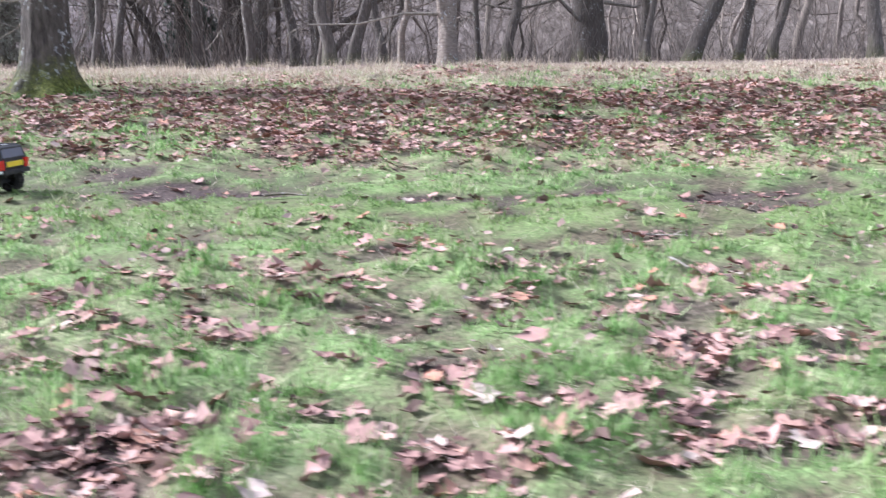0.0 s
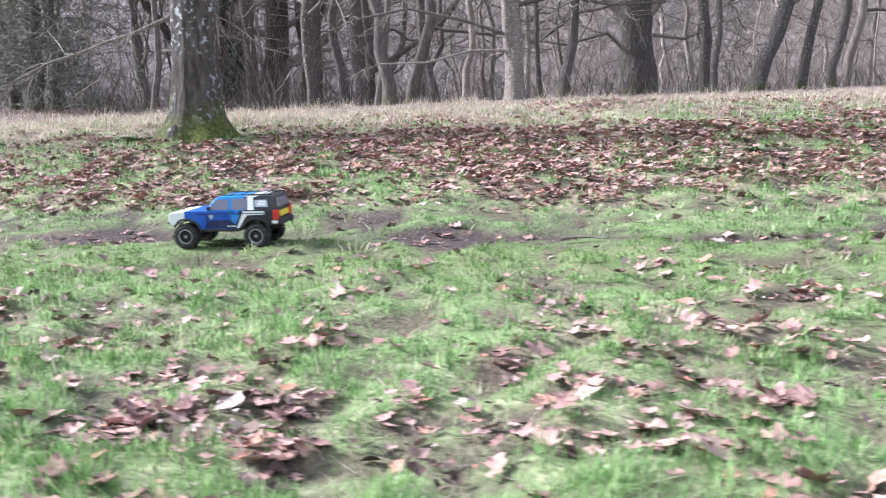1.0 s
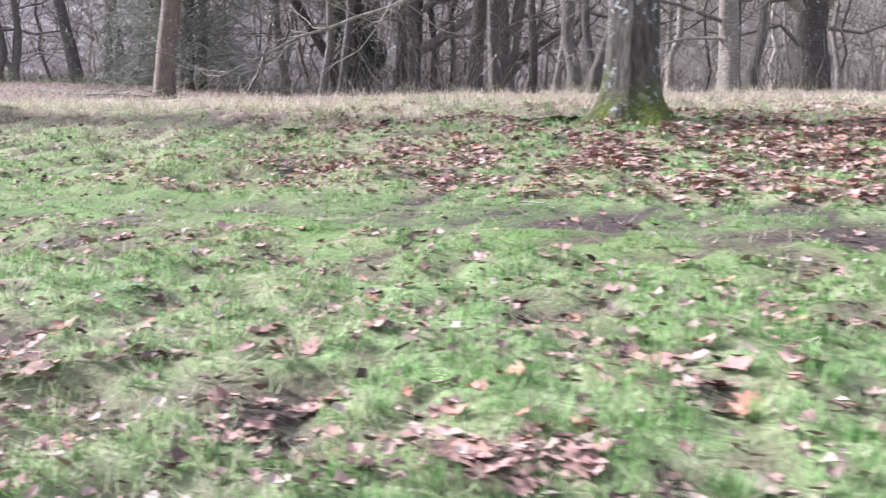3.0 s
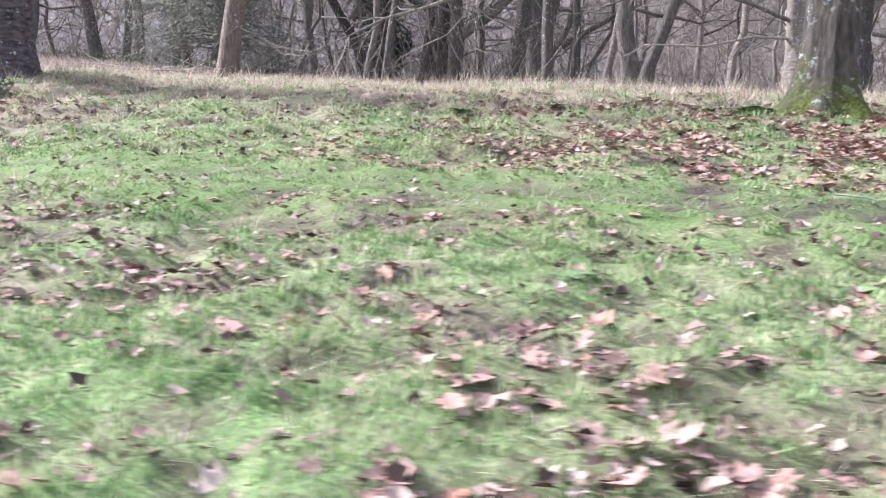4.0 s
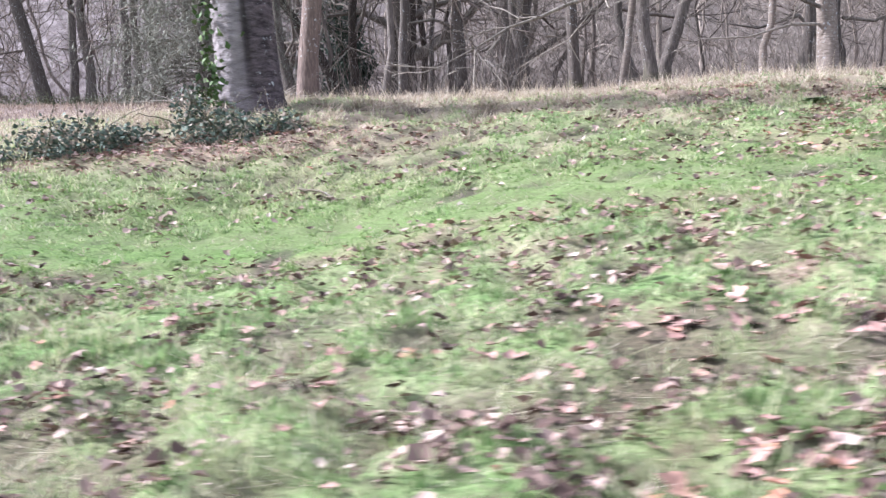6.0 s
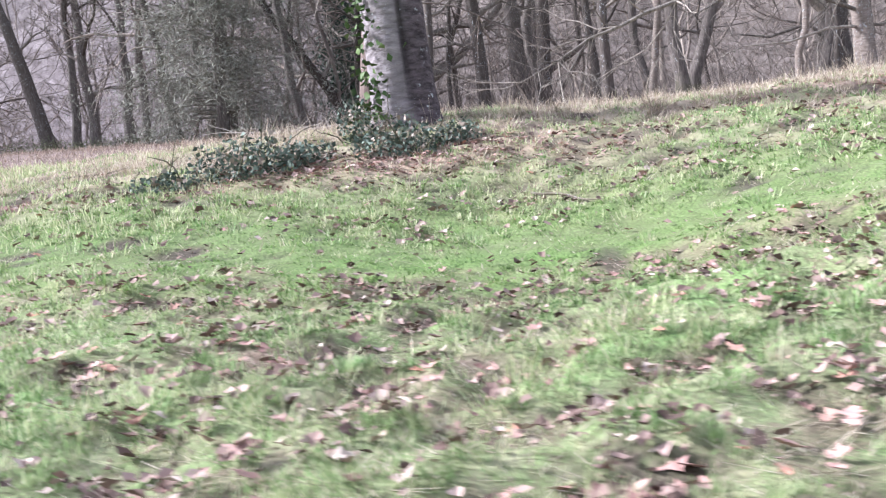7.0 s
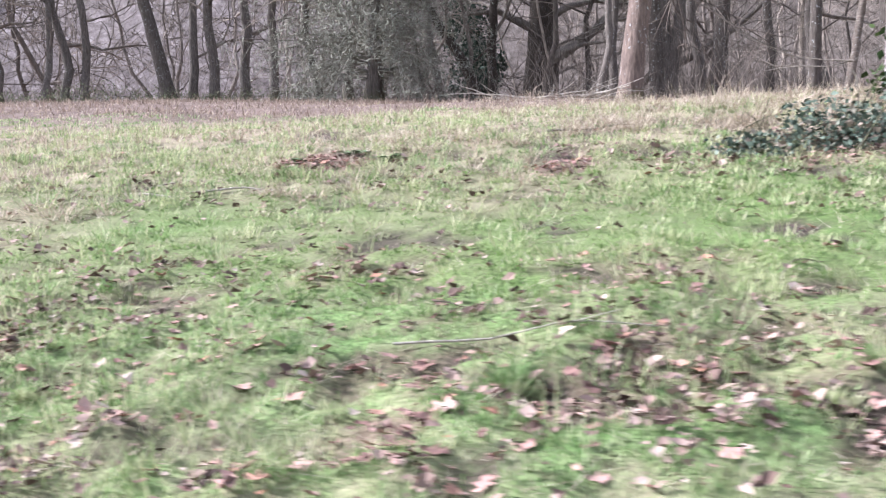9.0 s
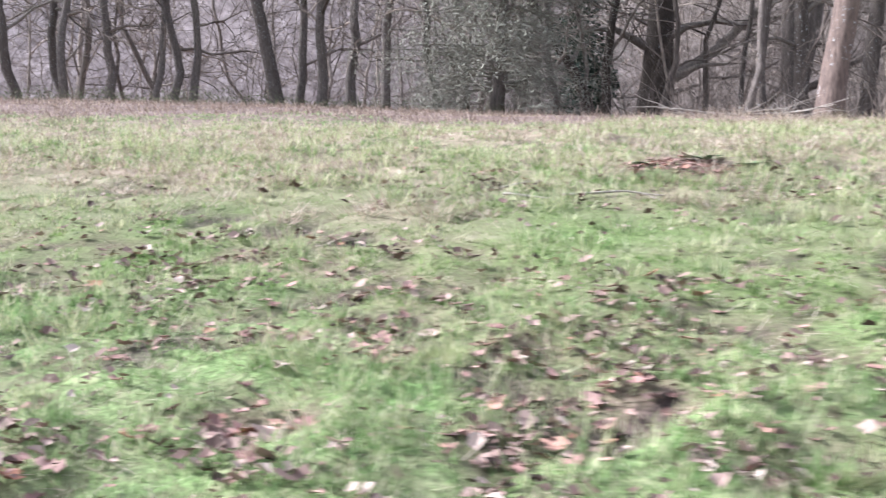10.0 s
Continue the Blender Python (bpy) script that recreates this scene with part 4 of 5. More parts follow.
def leaf_cloud(rng, centres, small, large, slim=1.0):
    """Pointed oval leaves, each folded along its rib, turned by chance."""
    n = len(centres)
    form = np.array([(-0.5, 0, 0), (-0.1, -0.36, 0.1), (-0.08, 0, -0.03), (-0.1, 0.36, 0.1), (0.5, 0, -0.05)]) * (1, slim, 1)
    tri = np.array([(0, 1, 2), (0, 2, 3), (1, 4, 2), (2, 4, 3)])
    q = rng.normal(0, 1, (n, 3, 3))
    e1 = q[:, 0] / np.linalg.norm(q[:, 0], axis=1, keepdims=True)
    e2 = np.cross(e1, q[:, 1] + np.array((0, 0, 0.8)))
    e2 /= np.linalg.norm(e2, axis=1, keepdims=True) + 1e-9
    e3 = np.cross(e1, e2)
    size = (small + (large - small) * rng.random(n))[:, None, None]
    v = centres[:, None] + size * (form[None, :, 0:1] * e1[:, None] + form[None, :, 1:2] * e2[:, None] + form[None, :, 2:3] * e3[:, None])
    return build_mesh("leaves", v.reshape(-1, 3), (tri[None] + (np.arange(n) * 5)[:, None, None]).reshape(-1, 3))


def bush(name, label, lumps, leaves, small, large, mat, stem_mat, seed, stems, category):
    """A low bush: arching stems and leaves in uneven lumps (x, y, z above ground, rx, ry, rz)."""
    rng = np.random.default_rng(seed)
    x0, y0 = lumps[0][0], lumps[0][1]
    thing = new(name)
    base = float(ground_z(x0, y0))
    thing.location = (x0, y0, base)
    tagged(thing, label, category)
    weight = np.array([l[3] * l[4] * l[5] for l in lumps]) ** 0.67
    which = rng.choice(len(lumps), leaves, p=weight / weight.sum())
    L = np.array(lumps)[which]
    d = rng.normal(0, 1, (leaves, 3))
    d /= np.linalg.norm(d, axis=1, keepdims=True)
    rad = rng.random(leaves) ** 0.4 * (0.75 + 0.4 * vnoise(d[:, 0] * 3 + which * 7, d[:, 1] * 3 + d[:, 2] * 2, 0.7, seed))
    c = L[:, :3] + d * L[:, 3:] * rad[:, None]
    c[:, 2] = np.maximum(c[:, 2], 0.015) + land(c[:, 0], c[:, 1])
    part("leaves", leaf_cloud(rng, c - (x0, y0, base), small, large), mat, thing)
    b = Bundle()
    for _ in range(stems):
        l = lumps[int(rng.choice(len(lumps), p=weight / weight.sum()))]
        sx, sy = l[0] + rng.normal(0, l[3] * 0.4), l[1] + rng.normal(0, l[4] * 0.4)
        p = wander(rng, (sx - x0, sy - y0, float(ground_z(sx, sy)) - base - 0.02), (rng.normal(0, 0.6), rng.normal(0, 0.6), 1), 1.9 * l[5] + 0.3 * l[3] + 0.1, 6, 0.25, -0.12)
        b.add(p, np.linspace(0.0045, 0.002, 6) * (1 + large * 4), 4)
    part("stem", b.mesh("stem"), stem_mat, thing, "thin woody stems")


big_mossy_tree()
ivy_tree()
# reddish slim trunk, leaning
tree("slim straight tree with reddish bark and a leaning trunk", -9.22, 14.52, 10, 0.165, BARK_PINK, 101, lean=(0.1, 0), limbs=7, first=3.2)
# the pale pair
tree("pale-barked tree of two stems from one root", 0.3, 17.52, 10, 0.19, BARK_PALE, 102, lean=(0.0, 0), twins=((0.6, (-0.1, 0.02), (0, 0)),), first=3.0, limbs=8, boughs=((0.035, (0, 0, 0.95), (-0.9, -0.3, 0.98), (-1.7, -0.4, 0.85), (-2.7, -0.5, 0.78)), (0.04, (0, 0, 1.3), (-1.0, -0.3, 1.55), (-2.0, -0.4, 1.75), (-3.0, -0.5, 1.6), (-3.6, -0.6, 1.3)), (0.05, (0, 0, 1.9), (0.8, -0.2, 2.0), (1.8, -0.3, 1.75), (2.8, -0.4, 1.7))))
tree("slender grey tree at the wood's edge", 4.92, 20.48, 10, 0.13, BARK_GREY, 103, lean=(-0.03, 0))
tree("grey tree leaning among the trunks", -6.06, 23.23, 11, 0.17, BARK_GREY, 104, lean=(-0.06, 0), limbs=9, boughs=((0.05, (0, 0, 1.75), (-0.6, -0.1, 2.0), (-1.2, -0.2, 1.95), (-1.6, -0.2, 1.75)),))
tree("straight grey tree at the wood's edge", -4.53, 23.35, 11, 0.19, BARK_GREY, 105, lean=(0.01, 0), first=2.2, limbs=9, reach=3.0)
tree("forked dark tree with a long rising side limb", -3.72, 29.6, 12, 0.3, BARK_DARK, 112, lean=(-0.03, 0), twins=((0.75, (0.1, 0), (0.13, 0)),), first=2.4, limbs=9, reach=3.6, boughs=((0.13, (0.15, 0, 1.2), (0.7, -0.1, 1.45), (1.4, -0.1, 1.75), (2.2, -0.2, 2.3), (2.9, -0.2, 3.0), (3.5, -0.2, 3.8)),))
tree("thin pale tree with a crooked stem", -0.65, 18.21, 9, 0.075, BARK_PALE, 106, lean=(0.02, 0), wobble=0.04, limbs=7, first=1.6)
tree("stout gnarled oak with a swollen trunk", 4.55, 25.67, 10, 0.52, BARK_GREY, 107, limbs=12, first=2.4, reach=5.0, subs=9, wobble=0.04, flare=0.2, boughs=((0.24, (-0.2, 0, 2.1), (-1.0, 0, 2.9), (-2.2, 0, 3.25), (-3.6, 0, 3.15), (-4.8, 0, 3.4)), (0.07, (-0.3, -0.2, 1.1), (-0.9, -0.4, 1.75), (-2.2, -0.5, 1.5), (-3.0, -0.5, 1.55)), (0.2, (0.2, 0, 2.2), (0.9, 0, 3.0), (1.6, 0, 4.2), (2.2, 0, 5.6)), (0.06, (0.3, -0.3, 1.6), (1.2, -0.4, 1.5), (2.4, -0.5, 2.0))))
tree("mossy tree leaning steeply over", 5.73, 19.59, 9, 0.19, BARK_GREY, 108, lean=(0.32, 0), bend=(0.1, 0), limbs=9, first=1.8)
tree("thin pale leaning stem", -2.66, 20.97, 8, 0.09, BARK_PALE, 109, lean=(0.13, 0), limbs=6, first=1.8)
tree("large dark oak with a long low limb", -7.33, 32.5, 12, 0.5, BARK_BLACK, 110, lean=(0.06, 0), limbs=12, first=2.6, reach=6.0, subs=9, boughs=((0.25, (0, 0, 1.6), (1.0, 0, 2.0), (2.1, -0.1, 2.8), (3.6, -0.2, 4.2), (4.8, -0.2, 5.2)), (0.12, (0.6, 0, 1.9), (1.6, -0.2, 2.2), (2.4, -0.2, 2.25)), (0.16, (0, 0, 2.8), (-1.2, 0, 3.4), (-2.4, 0, 3.3))))
tree("leaning tree with pale patches of bark", -19.65, 32.94, 12, 0.24, BARK_GREY, 111, lean=(-0.2, 0), limbs=9, first=3)
EDGE_TREES = [
    # x, y, radius, lean, bark
    (-18.25, 33.37, 0.24, -0.02, 0), (-19.22, 34.45, 0.22, 0.01, 0), (-17.48, 35.08, 0.26, 0.02, 0), (-22.96, 34.39, 0.2, 0.06, 0),
    (-23.66, 34.58, 0.22, -0.05, 0), (-24.05, 33.77, 0.16, -0.02, 0), (-25.86, 34.34, 0.22, -0.03, 0), (-27.04, 33.32, 0.2, 0.03, 0),
    (-27.86, 35.11, 0.22, -0.05, 1), (-28.94, 33.89, 0.24, -0.04, 1), (-30.85, 34.86, 0.22, 0.02, 1), (-2.3, 19.97, 0.2, -0.05, 0),
    (-1.86, 20.58, 0.19, 0.12, 0), (1.03, 19.63, 0.08, -0.08, 1), (1.81, 21.54, 0.17, 0.04, 0), (7.02, 20.31, 0.15, 0.2, 1),
    (4.35, 17.97, 0.09, -0.02, 1), (10.12, 20.15, 0.2, -0.06, 0), (8.5, 22.12, 0.16, 0.05, 0), (-14.27, 27.14, 0.17, -0.07, 1),
    (-13.49, 28.65, 0.2, -0.12, 0), (-12.64, 26.3, 0.16, 0.02, 0), (-8.01, 21.03, 0.11, 0.1, 0), (-6.67, 25.55, 0.09, 0.03, 1),
    (-4.01, 19.76, 0.16, -0.02, 1), (-3.06, 23.96, 0.15, 0.02, 1), (-1.36, 24.49, 0.17, -0.05, 0), (-7.61, 21.44, 0.13, 0.05, 1),
    (-9.3, 31.0, 0.26, -0.5, 3), (-9.0, 31.4, 0.22, 0.03, 3), (-4.01, 25.96, 0.2, 0.0, 0), (-15.92, 30.61, 0.2, 0.05, 0), (-10.8, 28.99, 0.2, -0.04, 0),
]
for n, (x, y, r, lean, kind) in enumerate(EDGE_TREES):
    tree("slender bare woodland tree with dull bark", x, y, 10.5, 0.78 * r, (BARK_DARK, BARK_GREY, BARK_PALE, BARK_BLACK)[kind], 200 + n, lean=(lean, 0), limbs=11, first=1.0 + (n % 4) * 0.5, reach=3.6, subs=6, twigs=4, k=16, sides=10, wobble=0.08, thin=0.011)

bush("bramble_bush", "sprawling dark green bramble under the ivy-clad trunk", [(-9.25, 7.38, 0.06, 0.38, 0.24, 0.14), (-10.2, 7.25, 0.08, 0.38, 0.28, 0.18), (-10.68, 7.2, 0.03, 0.26, 0.2, 0.08), (-8.85, 7.5, 0.04, 0.2, 0.2, 0.09), (-9.5, 7.8, 0.12, 0.14, 0.14, 0.2), (-9.85, 7.42, 0.05, 0.22, 0.2, 0.09)], 3600, 0.02, 0.046, BRAMBLE, BARK_DARK, 81, 26, "bramble")
bush("evergreen_shrub", "dark green holly in the shade of the wood", [(-9.3, 34.0, 1.1, 1.05, 0.9, 1.2), (-9.45, 34.3, 3.0, 1.0, 0.9, 1.4), (-8.85, 33.9, 1.7, 0.8, 0.8, 1.0), (-9.35, 34.2, 4.8, 0.7, 0.7, 1.0)], 4600, 0.08, 0.2, EVERGREEN, BARK_DARK, 82, 30, "holly")


# ---- the wood behind ----
def far_wood():
    rng = np.random.default_rng(91)
    b = Bundle()
    for _ in range(165):
        x = -52 + 82 * rng.random()
        if x < -13 and rng.random() < 0.55:
            continue
        edge = np.interp(x, (-40, -16, -10, -5, 2, 12), (38, 37, 31, 27, 23, 23))
        y = edge + 42 * rng.random() ** 1.4
        r = 0.05 + 0.12 * rng.random() ** 2
        height = 9 + 5 * rng.random()
        stem = stem_path(rng, height, (rng.normal(0, 0.11), rng.normal(0, 0.04)), 12, 0.16) + (x, y, float(land(x, y)))
        radii = r * (1 - 0.75 * np.linspace(0, 1, 12))
        b.add(stem, radii, 7)
        local = stem - (0, 0, float(land(x, y)))
        sub = Bundle()
        grow_crown(rng, sub, local, radii, 10, 0.9, 4.4, 5, 2, 0.15, 0.014, 3)
        for (k, s), rows in sub.kinds.items():
            for p, rr in rows:
                b.add(p + (0, 0, float(land(x, y))), rr, s)
    ob = new("far_wood", b.mesh("far_wood"))
    ob.data.materials.append(BRUSH)
    tagged(ob, "dense bare winter wood of grey-brown trunks and twigs", "woodland", kind="stuff")

    n = 15000
    x = np.where(rng.random(n) < 0.2, -46 + 34 * rng.random(n), -12 + 34 * rng.random(n))
    x = x[((x < -4.5) | (rng.random(n) < 0.35)) & ((x < -11) | (x > -7.6) | (rng.random(n) < 0.3))]
    n = len(x)
    edge = np.interp(x, (-40, -16, -12, -8, -3, 2, 12), (37, 34.5, 27, 20, 21.5, 21, 21.5))
    y = edge + 30 * rng.random(n) ** 1.7
    h = (0.35 + 2.6 * rng.random(n) ** 1.5) * (0.25 + 1.3 * vnoise(x, y, 2.2, 61))
    k = 5
    s = np.linspace(0, 1, k)
    lean = rng.normal(0, 0.3, (n, 2))
    bow = rng.normal(0, 0.4, (n, 2))
    P = np.stack([x[:, None] + h[:, None] * (lean[:, :1] * s + bow[:, :1] * s**2), y[:, None] + h[:, None] * (lean[:, 1:] * s + bow[:, 1:] * s**2), land(x, y)[:, None] + h[:, None] * s], -1)
    P[:, 1:-1] += rng.normal(0, 0.07, (n, k - 2, 3))
    v, q = tubes(P, (0.004 + 0.008 * rng.random(n) ** 2)[:, None] * (1.15 - s)[None], 3)
    ob = new("undergrowth", build_mesh("undergrowth", v, q))
    ob.data.materials.append(BRUSH)
    tagged(ob, "tangle of thin bare saplings and dead stems", "undergrowth", kind="stuff")


far_wood()


def yew():
    """A dense evergreen with drooping, twiggy sprays down to the ground."""
    rng = np.random.default_rng(93)
    x0, y0 = -12.8, 25.4
    thing = new("evergreen_tree")
    base = float(ground_z(x0, y0))
    thing.location = (x0, y0, base)
    tagged(thing, "dense dark grey-green evergreen with drooping twigs", "evergreen tree")
    stem = stem_path(rng, 7.5, (0.02, 0), 14, 0.03)
    radii = 0.2 * (1 - 0.75 * np.linspace(0, 1, 14))
    part("trunk", trunk_mesh(rng, stem, radii, 12, 0.08), BARK_DARK, thing)
    crown, tips = Bundle(), []
    for n in range(250):
        h = 0.5 + 6.2 * rng.random()
        a = rng.random() * 2 * np.pi
        ln = (3.4 - 0.2 * h) * (0.35 + 0.85 * rng.random())
        limb = wander(rng, (0.02 * h, 0, h), (math.cos(a), math.sin(a), 0.45 - 0.3 * rng.random()), ln, 6, 0.16, -0.12)
        crown.add(limb, np.linspace(0.022, 0.006, 6), 4)
        for _ in range(9):
            i = int(rng.integers(2, 6))
            tw = wander(rng, limb[i], rng.normal(0, 1, 3) + (math.cos(a), math.sin(a), -0.4), 0.35 + 0.4 * rng.random(), 3, 0.3, -0.25)
            crown.add(tw, np.linspace(0.007, 0.004, 3), 3)
            tips.append(tw[1:])
    part("crown", crown.mesh("crown"), YEW_TWIG, thing, "drooping grey twigs")
    tips = np.concatenate(tips)
    c = tips[rng.integers(0, len(tips), 38000)] + rng.normal(0, 0.13, (38000, 3))
    c[:, 2] = np.maximum(c[:, 2], 0.1)
    part("needles", leaf_cloud(rng, c, 0.06, 0.16, 0.17), YEW, thing, "dark grey-green sprays of needles")


yew()


def hedge_strip():
    """Low green growth along the foot of the far wood."""
    rng = np.random.default_rng(94)
    n = 7500
    x = -33 + 21 * rng.random(n)
    y = 29.5 + 0.1 * (x + 22) + 2.2 * rng.random(n)
    h = (0.08 + 0.5 * rng.random(n) ** 1.5) * (0.35 + 0.9 * vnoise(x, y, 1.3, 66))
    ob = new("undergrowth", leaf_cloud(rng, np.stack([x, y, land(x, y) + h], -1), 0.04, 0.1, 0.6))
    ob.data.materials.append(LOW_GREEN)
    tagged(ob, "low dull green growth along the wood's foot", "undergrowth", kind="stuff")


hedge_strip()


def backdrop():
    """Rising ground far behind, grown over with the same bare wood, haze painted into its colour."""
    m, n, l, p = material("hazed_distant_wood", 1.0, 0, 0.0)
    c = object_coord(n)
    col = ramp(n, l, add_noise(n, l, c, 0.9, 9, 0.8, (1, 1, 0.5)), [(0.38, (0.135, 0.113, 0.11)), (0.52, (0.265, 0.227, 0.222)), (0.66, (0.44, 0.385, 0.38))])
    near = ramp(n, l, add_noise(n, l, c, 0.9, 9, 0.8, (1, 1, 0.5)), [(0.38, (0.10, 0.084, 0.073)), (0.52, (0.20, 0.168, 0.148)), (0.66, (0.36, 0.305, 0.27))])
    # haze put into the colour: pale in the west, darker and browner eastward
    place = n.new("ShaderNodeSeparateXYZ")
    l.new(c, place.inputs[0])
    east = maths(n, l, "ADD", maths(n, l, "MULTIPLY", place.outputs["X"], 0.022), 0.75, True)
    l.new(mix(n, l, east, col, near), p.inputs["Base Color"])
    a = np.linspace(-210, 190, 90)
    rows = 14
    V = []
    for k in range(rows):
        f = k / (rows - 1)
        top = 48 * f
        x, y = a, 86 + 40 * f + 0 * a
        V.append(np.stack([x, y, land(x, y) - 0.5 + top * (0.85 + 0.3 * vnoise(a * 0.2, a * 0 + k, 1.3, 95))], -1))
    V = np.concatenate(V)
    i = np.arange(rows * 90).reshape(rows, 90)
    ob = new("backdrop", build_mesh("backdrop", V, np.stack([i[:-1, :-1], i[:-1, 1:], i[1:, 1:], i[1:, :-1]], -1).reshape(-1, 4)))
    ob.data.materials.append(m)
    tagged(ob, "distant wooded slope with haze put into its purple-brown colour, paler to the west", "backdrop", kind="structure")


backdrop()


# ---- the model car ----
def paint(name, colour, roughness=0.35, metallic=0.0, speckle=0.25):
    m, n, l, p = material(name, roughness, metallic, 0.5)
    dirt = ramp(n, l, add_noise(n, l, object_coord(n), 45, 5), [(0.45, (0, 0, 0)), (0.8, (1, 1, 1))])
    l.new(mix(n, l, maths(n, l, "MULTIPLY", dirt, speckle), colour, (0.16, 0.13, 0.10)), p.inputs["Base Color"])
    return m


BLUE = paint("blue_paint", (0.01, 0.095, 0.5))
SKY_BLUE = paint("light_blue_paint", (0.014, 0.235, 0.7))
NAVY = paint("navy_paint", (0.012, 0.02, 0.10))
WHITE = paint("white_paint", (0.84, 0.85, 0.83), speckle=0.12)
BLACK = paint("black_paint", (0.012, 0.013, 0.018), 0.4)
PLASTIC = paint("black_plastic", (0.022, 0.022, 0.024), 0.65)
RUBBER = paint("tyre_rubber", (0.022, 0.021, 0.021), 0.85, 0, 0.5)
ALLOY = paint("grey_alloy", (0.36, 0.36, 0.38), 0.4, 0.6)
SMOKED = paint("smoked_pane", (0.17, 0.175, 0.225), 0.1)
PALE_PANE = paint("light_pane", (0.45, 0.48, 0.53), 0.2)
RED_LENS = paint("red_lens", (0.6, 0.02, 0.012), 0.2)
YELLOW = paint("yellow_plate", (0.85, 0.62, 0.04), 0.4)


def half_width(z):
    """Half the body's width at a height: it leans in above the belt line."""
    return 0.1 - 0.25 * max(0.0, z - 0.158) - 0.05 * max(0.0, 0.11 - z)


def squat(z):
    return z if z < 0.075 else 0.075 + 0.81 * (z - 0.075)


def prism(profile, inset=0.0, near=None, far=None, soft=0.0025):
    """A solid across the body from a side outline of (x, z); near and far limit it to a slice in y as shares of the half width."""
    bm = bmesh.new()
    rows = []
    for s in ((-1 if near is None else near), (1 if far is None else far)):
        rows.append([bm.verts.new((x, s * (half_width(z) + inset), squat(z))) for x, z in profile])
    n = len(profile)
    bm.faces.new(rows[0])
    bm.faces.new(rows[1][::-1])
    for i in range(n):
        bm.faces.new((rows[0][(i + 1) % n], rows[0][i], rows[1][i], rows[1][(i + 1) % n]))
    bmesh.ops.recalc_face_normals(bm, faces=bm.faces)
    if soft:
        bmesh.ops.bevel(bm, geom=list(bm.edges), offset=soft, segments=2, profile=0.5, affect="EDGES", clamp_overlap=True)
    return bm


def plate(corners, side, lift=0.0012, thick=0.0016):
    """A thin panel on the body's side; corners are (x, z)."""
    bm = bmesh.new()
    out = [bm.verts.new((x, side * (half_width(z) + lift), squat(z))) for x, z in corners]
    low = [bm.verts.new((x, side * (half_width(z) + lift - thick), squat(z))) for x, z in corners]
    n = len(corners)
    bm.faces.new(out)
    bm.faces.new(low[::-1])
    for i in range(n):
        bm.faces.new((out[i], out[(i + 1) % n], low[(i + 1) % n], low[i]))
    bmesh.ops.recalc_face_normals(bm, faces=bm.faces)
    return bm


def block(x0, x1, y0, y1, z0, z1, soft=0.002):
    bm = bmesh.new()
    bmesh.ops.create_cube(bm, size=1, matrix=Matrix.Translation(((x0 + x1) / 2, (y0 + y1) / 2, (z0 + z1) / 2)) @ Matrix.Diagonal((x1 - x0, y1 - y0, z1 - z0, 1)))
    if soft:
        bmesh.ops.bevel(bm, geom=list(bm.edges), offset=soft, segments=2, profile=0.5, affect="EDGES", clamp_overlap=True)
    return bm


def rod(a, b, r, sides=8):
    v, q = tubes(np.array([[a, b]]), np.array([[r, r]]), sides)
    bm = bmesh.new()
    vs = [bm.verts.new(c) for c in v]
    for f in q:
        bm.faces.new([vs[i] for i in f])
    bm.faces.new(vs[:sides])
    bm.faces.new(vs[sides:][::-1])
    bmesh.ops.recalc_face_normals(bm, faces=bm.faces)
    return bm


def lathe(profile, segments):
    """A ring turned about the y axis from (radius, y) points."""
    bm = bmesh.new()
    rings = []
    for k in range(segments):
        a = 2 * math.pi * k / segments
        rings.append([bm.verts.new((r * math.cos(a), y, r * math.sin(a))) for r, y in profile])
    n = len(profile)
    for k in range(segments):
        p, q = rings[k], rings[(k + 1) % segments]
        for i in range(n):
            bm.faces.new((p[i], p[(i + 1) % n], q[(i + 1) % n], q[i]))
    bmesh.ops.recalc_face_normals(bm, faces=bm.faces)
    for f in bm.faces:
        f.smooth = True
    return bm


def arch(cx, r, z0, steps, x_from, x_to):
    """Points along a wheel arch from one angle to another."""
    return [(cx + r * math.cos(a), z0 + r * math.sin(a)) for a in np.linspace(x_from, x_to, steps)]


